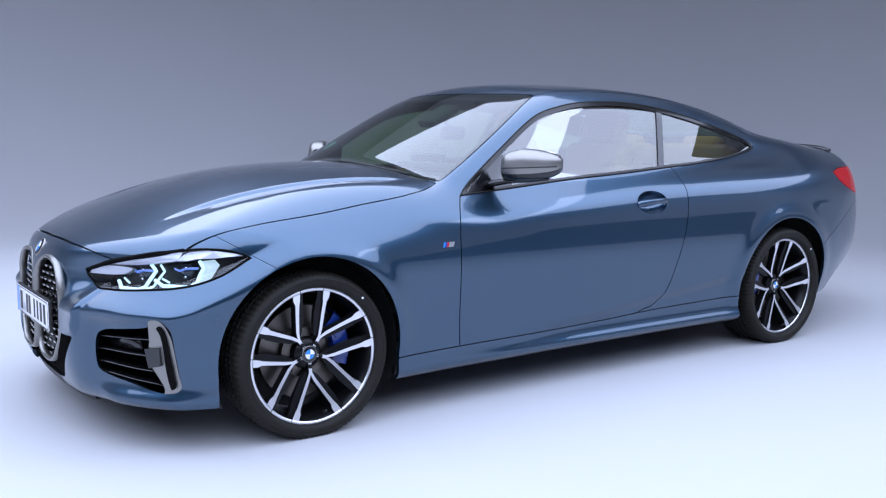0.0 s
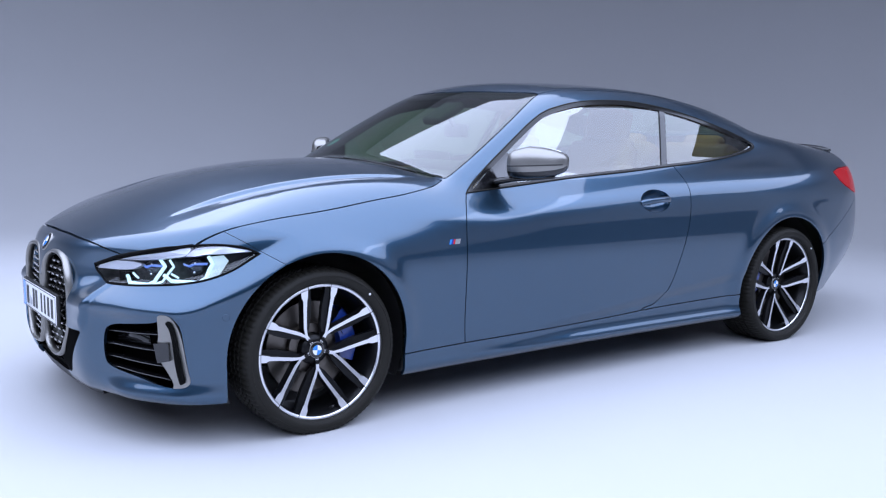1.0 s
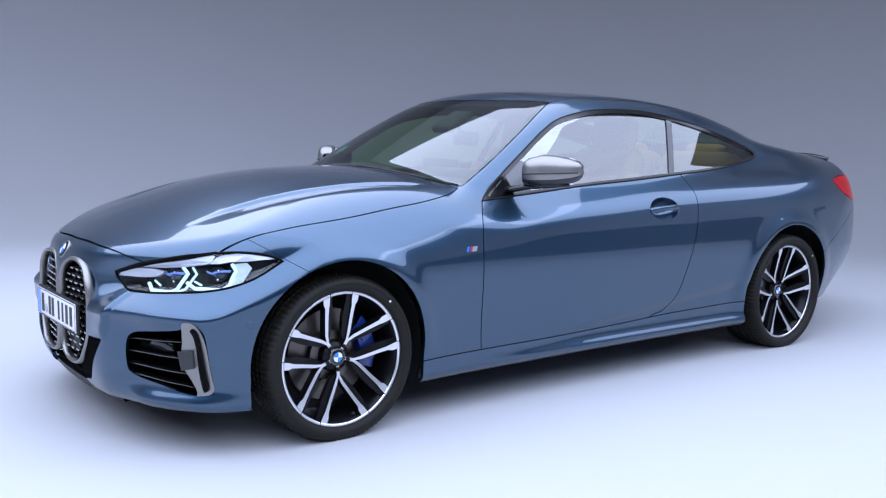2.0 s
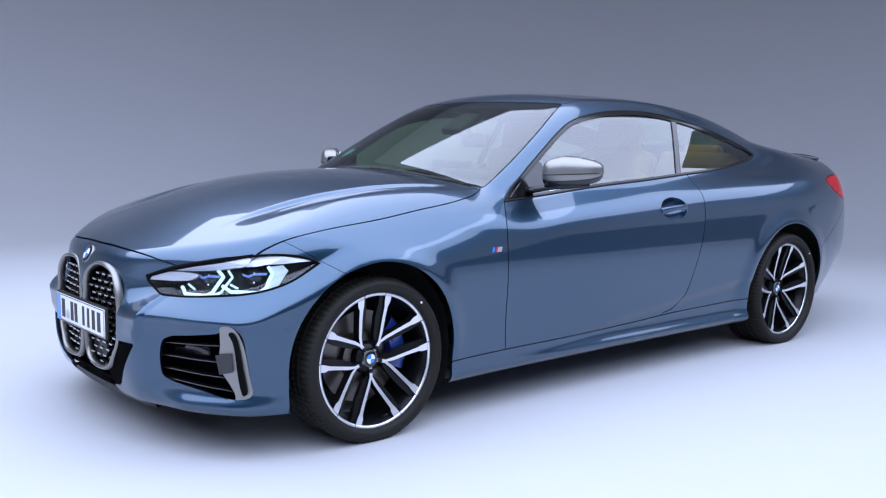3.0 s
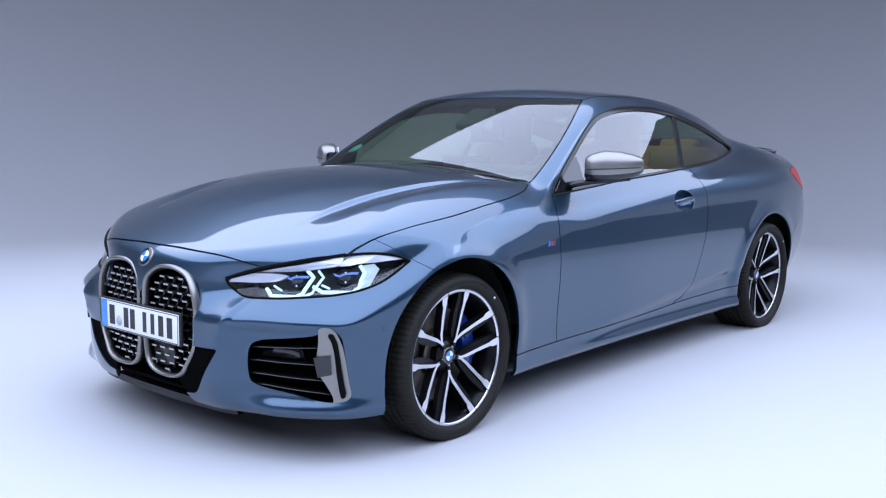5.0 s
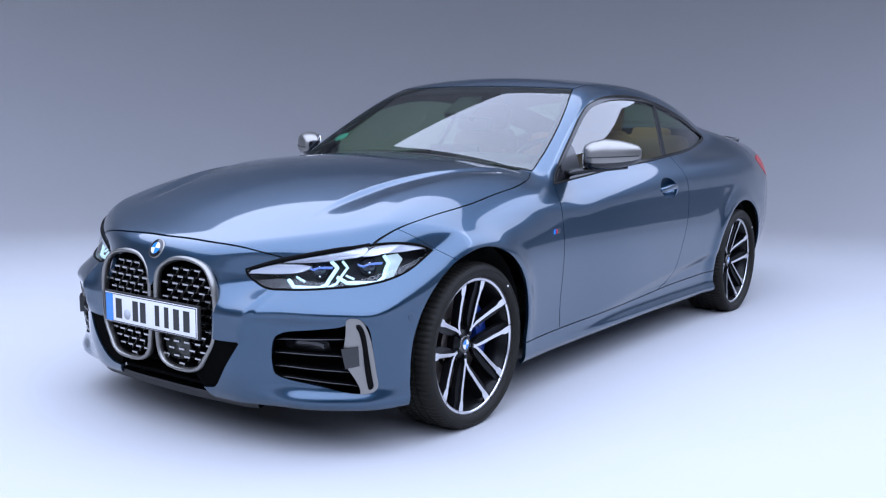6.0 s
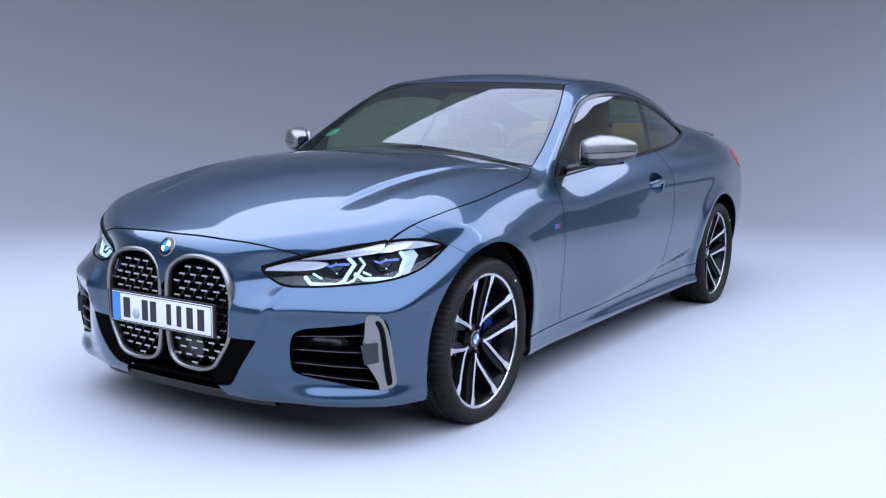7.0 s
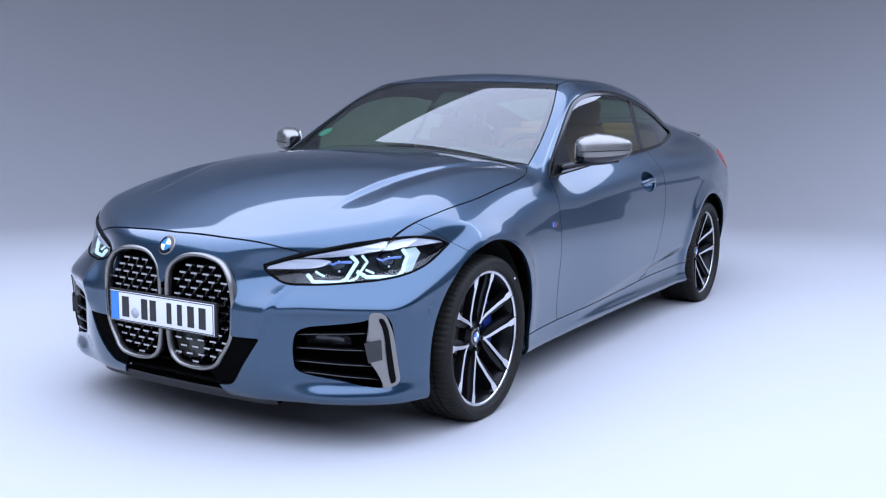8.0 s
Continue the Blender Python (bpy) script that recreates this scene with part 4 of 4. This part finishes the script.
# lower edge of the nose
bm = bmesh.new()
edge = [(y, on_front(y, 0.20)[0]) for y in np.linspace(-0.44, 0.44, 41)]
top = [bm.verts.new((x + 0.012, y, 0.205)) for y, x in edge]
low = [bm.verts.new((x + 0.030, y, 0.168)) for y, x in edge]
back = [bm.verts.new((x + 0.16, y * 0.9, 0.168)) for y, x in edge]
for i in range(40):
    bm.faces.new((top[i], top[i + 1], low[i + 1], low[i]))
    bm.faces.new((low[i], low[i + 1], back[i + 1], back[i]))
part("front_lip", bm, MATT_BLACK, front_bumper, "matt black lower lip")

# ---------------------------------------------------------------- mirrors, handles, badges, wipers


def bm_mirror():
    """The driver's door mirror: cap, lower half, arm. Slots: satin cap, black."""
    bm = bmesh.new()
    # cross-sections along the mirror, from its root out to its tip: height over the middle, depth under it, half depth
    a, b = Vector((0.938, -0.822, 1.018)), Vector((1.090, -1.030, 1.026))
    ax = (b - a).normalized()
    fwd = Vector((-0.83, -0.56, 0)).normalized()
    fwd = (fwd - ax * fwd.dot(ax)).normalized()
    rows, n = [], 28
    for t, up, hd, low in ((0.0, 0.030, 0.035, 0.042), (0.03, 0.046, 0.052, 0.056), (0.12, 0.059, 0.066, 0.063), (0.35, 0.071, 0.074, 0.066), (0.6, 0.063, 0.070, 0.064), (0.82, 0.048, 0.058, 0.056), (0.94, 0.036, 0.044, 0.044), (1.0, 0.020, 0.028, 0.026)):
        c = a.lerp(b, t)
        ring = []
        for k in range(n):
            u = 2 * math.pi * k / n
            cx, sx = math.cos(u), math.sin(u)
            px = math.copysign(abs(cx) ** 0.62, cx)
            pz = math.copysign(abs(sx) ** 0.75, sx)
            # the glass side is flat, the front side rounded
            d = px * hd if px > 0 else px * hd * 0.45
            ring.append(bm.verts.new(c + fwd * d + Vector((0, 0, pz * (up if pz > 0 else low) + 0.006 * t))))
        rows.append(ring)
    for g, h in zip(rows, rows[1:]):
        for k in range(n):
            j = (k + 1) % n
            f = bm.faces.new((g[k], g[j], h[j], h[k]))
            u = 2 * math.pi * (k + 0.5) / n
            f.material_index = 1 if math.cos(u) < -0.55 or math.sin(u) < -0.5 else 0
    bm.faces.new(rows[0][::-1]).material_index = 1
    bm.faces.new(rows[-1])
    bmesh.ops.recalc_face_normals(bm, faces=bm.faces)
    return bm, a, b, fwd


for sg, dr in ((1, doors[0]), (-1, doors[1])):
    fb = (lambda b: b) if sg == 1 else flip_y
    bm, a, b, fwd = bm_mirror()
    mirror = sharp_edges(part("door_mirror", fb(bm), [SATIN, GLOSS_BLACK], car, "satin-grey capped door mirror on a black arm"), 60)
    bm = bmesh.new()
    seam = [a.lerp(b, t) + fwd * (h + 0.0005) + Vector((0, 0, -0.008 + 0.004 * t)) for t, h in ((0.03, 0.052), (0.12, 0.066), (0.35, 0.074), (0.6, 0.070), (0.82, 0.058), (0.94, 0.044))]
    bm_tube(bm, seam, 0.003, 6, False)
    part("cap_seam", fb(bm), MATT_BLACK, mirror)
    bm = bmesh.new()
    bm_tube(bm, [(0.895, -0.762, 0.935), (0.92, -0.795, 0.944), (0.955, -0.85, 0.955), (1.015, -0.93, 0.962), (1.055, -0.985, 0.968)], lambda t: 0.034 - 0.018 * t, 10, False, 0.5)
    part("mirror_arm", fb(bm), TRIM, mirror)
    bm = bmesh.new()
    c = a.lerp(b, 0.5) - fwd * 0.035
    bm_slab(bm, outline("-0.10,-0.045 -0.09,0.05 0,0.055 0.09,0.048 0.105,0.0 0.09,-0.045 0,-0.052"), lambda u, v, d: c + (b - a).normalized() * u + Vector((0, 0, v)) - fwd * (0.002 - d), 0.003)
    part("mirror_glass", fb(bm), MIRROR, mirror)

    # door handle: a bar bridging a dished recess
    hx, hz = 1.825, 0.828
    bm = bmesh.new()
    rings = []
    for q, depth in ((1.0, 0.0), (0.97, 0.003), (0.92, 0.024), (0.8, 0.044), (0.55, 0.058), (0.25, 0.062), (0.01, 0.063)):
        rings.append([bm.verts.new(on_side(hx + 0.104 * q * math.cos(k * math.pi / 20), hz + 0.054 * q * math.sin(k * math.pi / 20), -depth)) for k in range(40)])
    for g, h in zip(rings, rings[1:]):
        for k in range(40):
            bm.faces.new((g[k], g[(k + 1) % 40], h[(k + 1) % 40], h[k]))
    bmesh.ops.recalc_face_normals(bm, faces=bm.faces)
    bmesh.ops.reverse_faces(bm, faces=bm.faces)
    part("handle_recess", fb(bm), PAINT, dr)
    bm = bmesh.new()
    bar = [Vector(on_side(hx + x, hz + z, o)) for x, z, o in ((-0.100, -0.008, -0.004), (-0.085, -0.005, 0.003), (-0.04, 0.0, 0.009), (0.02, 0.003, 0.010), (0.07, 0.004, 0.005), (0.097, 0.004, -0.004))]
    bm_tube(bm, outline(" ".join(f"{p.x:.4f},{p.y:.4f},{p.z:.4f}" for p in bar), False, 4), 0.0145, 12, False, 0.75, up=(0, 1, 0))
    part("door_handle", fb(bm), PAINT, dr, "body-coloured bar door handle")

    # slanted three-colour badge on the wing
    bm = bmesh.new()
    for k, (x0, w) in enumerate(((0, 0.008), (0.009, 0.008), (0.018, 0.008), (0.027, 0.026))):
        bm_slab(bm, np.array([(x0, 0), (x0 + w, 0), (x0 + w + 0.007, 0.020), (x0 + 0.007, 0.020)]), lambda u, v, d: Vector(on_side(0.585 + u, 0.698 + v, 0.003 - d)), 0.004, slot=k)
    part("wing_badge", fb(bm), [BADGE_BLUE, BADGE_NAVY, BADGE_RED, CHROME], car, "small slanted three-colour and chrome wing badge", smooth=False)
    # parking sensor
    bm = bmesh.new()
    p, q = on_side(-0.375, 0.50), normals_of(np.array([on_side(-0.375, 0.50)]))[0]
    m = Matrix.Translation(Vector(p) + Vector(q) * 0.0005) @ (-Vector(q)).to_track_quat("Y", "Z").to_matrix().to_4x4()
    bm_lathe(bm, [(0.013, 0.002), (0.013, -0.001), (0.0115, -0.0012), (0.0005, -0.0015)], 20, m)
    part("parking_sensor", fb(bm), PAINT, front_bumper)

# wipers on the cowl, and the black band under the screen
for y0, y1, x0 in ((-0.52, 0.06, 0.66), (0.0, 0.60, 0.66)):
    bm = bmesh.new()
    pts = []
    for t in np.linspace(0, 1, 8):
        y = y0 + (y1 - y0) * t
        p = on_top(0.60 + 0.22 * y * y + 0.015 * t, y, -0.004)
        pts.append(p)
    bm_tube(bm, pts, 0.006, 6, False, 1.0)
    part("wiper", bm, MATT_BLACK, car)
# narrow spoiler lip on the boot
bm = bmesh.new()
bm_tube(bm, [on_top(3.755 - 0.16 * y * y, y, 0.006) for y in np.linspace(-0.58, 0.58, 25)], 0.022, 8, False, 0.6)
part("boot_spoiler", bm, GLOSS_BLACK, car, "dark boot-lid spoiler lip")

# ---------------------------------------------------------------- the cabin


def bm_pad(bm, m, sx, sy, sz, r=0.04):
    bm_box(bm, m, sx, sy, sz, r)


for sg in (-1, 1):
    y = 0.37 * sg
    bm = bmesh.new()
    bm_pad(bm, pose(1.52, y, 0.50, 0, -8, 0), 0.52, 0.50, 0.16, 0.05)
    seat = part("seat", bm, TAN, car, "cognac-brown leather front sports seat")
    bm = bmesh.new()
    bm_pad(bm, pose(1.87, y, 0.80, 0, 20, 0), 0.13, 0.42, 0.62, 0.05)
    for s in (-1, 1):
        bm_pad(bm, pose(1.83, y + s * 0.22, 0.76, 0, 20, s * 8), 0.18, 0.09, 0.48, 0.035)
    bm_pad(bm, pose(1.975, y, 1.045, 0, 20, 0), 0.10, 0.34, 0.16, 0.045)
    part("backrest", bm, TAN, seat)
    bm = bmesh.new()
    bm_pad(bm, pose(1.995, y, 1.185, 0, 14, 0), 0.095, 0.27, 0.17, 0.04)
    part("headrest", bm, TAN, seat)
bm = bmesh.new()
bm_pad(bm, pose(2.42, 0, 0.55), 0.5, 1.1, 0.16, 0.05)
rear = part("rear_seat", bm, TAN, car, "cognac-brown leather rear bench")
for sg in (-1, 1):
    bm = bmesh.new()
    bm_pad(bm, pose(2.74, 0.30 * sg, 0.84, 0, 26, 0), 0.14, 0.52, 0.52, 0.05)
    part("backrest", bm, TAN, rear)
    bm = bmesh.new()
    bm_pad(bm, pose(2.86, 0.30 * sg, 1.07, 0, 20, 0), 0.09, 0.26, 0.13, 0.04)
    part("headrest", bm, TAN, rear)

# dashboard: a long rounded hood with a wheel before it
bm = bmesh.new()
bm_box(bm, pose(0.98, 0, 0.84, 0, 6, 0), 0.52, 1.36, 0.24, 0.07)
bm_box(bm, pose(1.02, -0.37, 0.975, 0, 4, 0), 0.30, 0.42, 0.07, 0.03)
bm_box(bm, pose(1.14, 0.02, 0.985, 0, -14, 0), 0.02, 0.30, 0.12, 0.008)
part("dashboard", bm, DARK_TRIM, car, "dark soft-touch dashboard")
bm = bmesh.new()
ring = [pose(1.33, -0.37, 0.90, 0, -66, 0) @ Vector((0.185 * math.cos(a), 0.185 * math.sin(a), 0)) for a in np.linspace(0, 2 * math.pi, 48, endpoint=False)]
bm_tube(bm, ring, 0.016, 8, True, up=(0.4, 0, 0.9))
m = pose(1.33, -0.37, 0.90, 0, -66, 0)
bm_box(bm, m, 0.13, 0.12, 0.05, 0.02)
for a in (0, 90, -90):
    bm_box(bm, m @ pose(0, 0, 0, 0, 0, a + 180) @ pose(0.115, 0, 0), 0.13, 0.035, 0.02, 0.005)
part("steering_wheel", bm, DARK_TRIM, car, "dark three-spoke steering wheel")
# headliner, parcel shelf, door cards, floor
bm = bmesh.new()
nx, ny = 16, 12
grid = [[bm.verts.new(Vector(on_top(1.34 + 1.2 * i / nx, -0.50 + 1.0 * j / ny, -0.035))) for j in range(ny + 1)] for i in range(nx + 1)]
for i in range(nx):
    for j in range(ny):
        bm.faces.new((grid[i][j], grid[i][j + 1], grid[i + 1][j + 1], grid[i + 1][j]))
part("headliner", bm, LINER, car)
bm = bmesh.new()
bm_box(bm, pose(3.1, 0, 0.97), 0.5, 1.1, 0.03, 0.01)
part("parcel_shelf", bm, DARK_TRIM, car)
for sg in (-1, 1):
    bm = bmesh.new()
    bm_box(bm, pose(1.45, 0.735 * sg, 0.70), 1.36, 0.05, 0.46, 0.02)
    bm_box(bm, pose(1.55, 0.68 * sg, 0.70), 0.70, 0.10, 0.06, 0.02)
    part("door_card", bm, TAN, car, "cognac leather door lining")
    bm = bmesh.new()
    bm_box(bm, pose(2.55, 0.68 * sg, 0.72), 0.84, 0.04, 0.50, 0.02)
    part("side_lining", bm, TAN, car)
bm = bmesh.new()
bm_box(bm, pose(1.75, 0, 0.30), 2.1, 1.4, 0.05, 0.01)
bm_box(bm, pose(1.5, 0, 0.45), 1.1, 0.22, 0.28, 0.04)
part("cabin_floor", bm, DARK_TRIM, car)
# mirror and sensor box behind the screen
bm = bmesh.new()
p = Vector(on_top(1.14, 0, -0.03))
bm_box(bm, Matrix.Translation(p + Vector((0.03, 0, -0.02))) @ pose(0, 0, 0, 0, -30, 0), 0.18, 0.15, 0.04, 0.015)
part("sensor_box", bm, DARK_TRIM, car)
bm = bmesh.new()
bm_box(bm, Matrix.Translation(p + Vector((0.10, -0.02, -0.105))) @ pose(0, 0, 0, 0, 8, -12), 0.035, 0.24, 0.07, 0.016)
bm_tube(bm, [p + Vector((0.05, 0, -0.02)), p + Vector((0.085, -0.005, -0.07)), p + Vector((0.10, -0.02, -0.10))], 0.011, 8, False)
part("rear_view_mirror", bm, DARK_TRIM, car, "black rear-view mirror")
# sun visors
for sg in (-1, 1):
    bm = bmesh.new()
    q = Vector(on_top(1.36, 0.33 * sg, -0.05))
    bm_box(bm, Matrix.Translation(q) @ pose(0, 0, 0, 0, -8, 0), 0.15, 0.36, 0.02, 0.008)
    part("sun_visor", bm, LINER, car)
# round permit badge inside the far corner of the screen
bm = bmesh.new()
q = on_top(0.86, 0.56, -0.004)
qn = Vector(normals_of(np.array([q]))[0])
bm_lathe(bm, [(0.04, 0.0), (0.04, -0.001), (0.0005, -0.001)], 28, Matrix.Translation(q) @ (-qn).to_track_quat("Y", "Z").to_matrix().to_4x4())
part("permit_badge", bm, STICKER, car)

# ---------------------------------------------------------------- the studio: a seamless room with rounded corners
XA, XB, YA, YB, CORNER, COVE, HIGH = -12.2, 11.6, -13.4, 10.2, 11.0, 4.0, 6.5
GROUND = 0.022


def ring_line(inset, z):
    """The room's outline at a height, drawn in by inset."""
    pts = []
    for cx, cy, a0 in ((XB - CORNER, YB - CORNER, 0), (XA + CORNER, YB - CORNER, 90), (XA + CORNER, YA + CORNER, 180), (XB - CORNER, YA + CORNER, 270)):
        for k in range(25):
            a = radians(a0 + 3.75 * k)
            pts.append((cx + (CORNER - inset) * math.cos(a), cy + (CORNER - inset) * math.sin(a), z + GROUND))
    return pts


def closed_rings(name, rings, material, cap=None, keep=None):
    bm = bmesh.new()
    rows = [[bm.verts.new(p) for p in r] for r in rings]
    for a, b in zip(rows, rows[1:]):
        for i in range(len(a)):
            j = (i + 1) % len(a)
            bm.faces.new((a[i], a[j], b[j], b[i]))
    if cap is not None:
        bm.faces.new(rows[cap])
    if keep:
        bmesh.ops.delete(bm, geom=[f for f in bm.faces if not keep(f.calc_center_median())], context="FACES")
    return part(name, bm, material, smooth=cap is None)


floor = closed_rings("floor", [ring_line(COVE, 0.0), ring_line(COVE + 0.02, -0.15)], FLOOR, 0)
tagged(floor, "seamless matt white studio floor", "floor", kind="structure")
cove = [ring_line(COVE - COVE * math.sin(a), COVE - COVE * math.cos(a)) for a in np.linspace(0, math.pi / 2, 24)]
# added dark cloth, never in view: gives the doors a dark band to mirror
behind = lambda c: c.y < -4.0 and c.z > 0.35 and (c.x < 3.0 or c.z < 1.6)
rings = cove + [ring_line(0, HIGH), ring_line(-0.15, HIGH), ring_line(-0.15, -0.15)]
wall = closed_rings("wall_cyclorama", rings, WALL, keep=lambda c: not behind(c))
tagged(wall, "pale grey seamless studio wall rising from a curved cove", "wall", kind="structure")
curtain = closed_rings("wall_unseen_curtain", rings, UNSEEN_CURTAIN, keep=behind)
tagged(curtain, "unseen dark cloth added for dark reflections in the car", "curtain", kind="structure")
# out of view, and pale so that it throws light back onto walls and car
ceiling = closed_rings("ceiling", [ring_line(-0.15, HIGH + 0.15), ring_line(-0.15, HIGH + 0.01)], CEILING, 1)
tagged(ceiling, "unseen studio ceiling, pale to bounce light onto the walls", "ceiling", kind="structure")
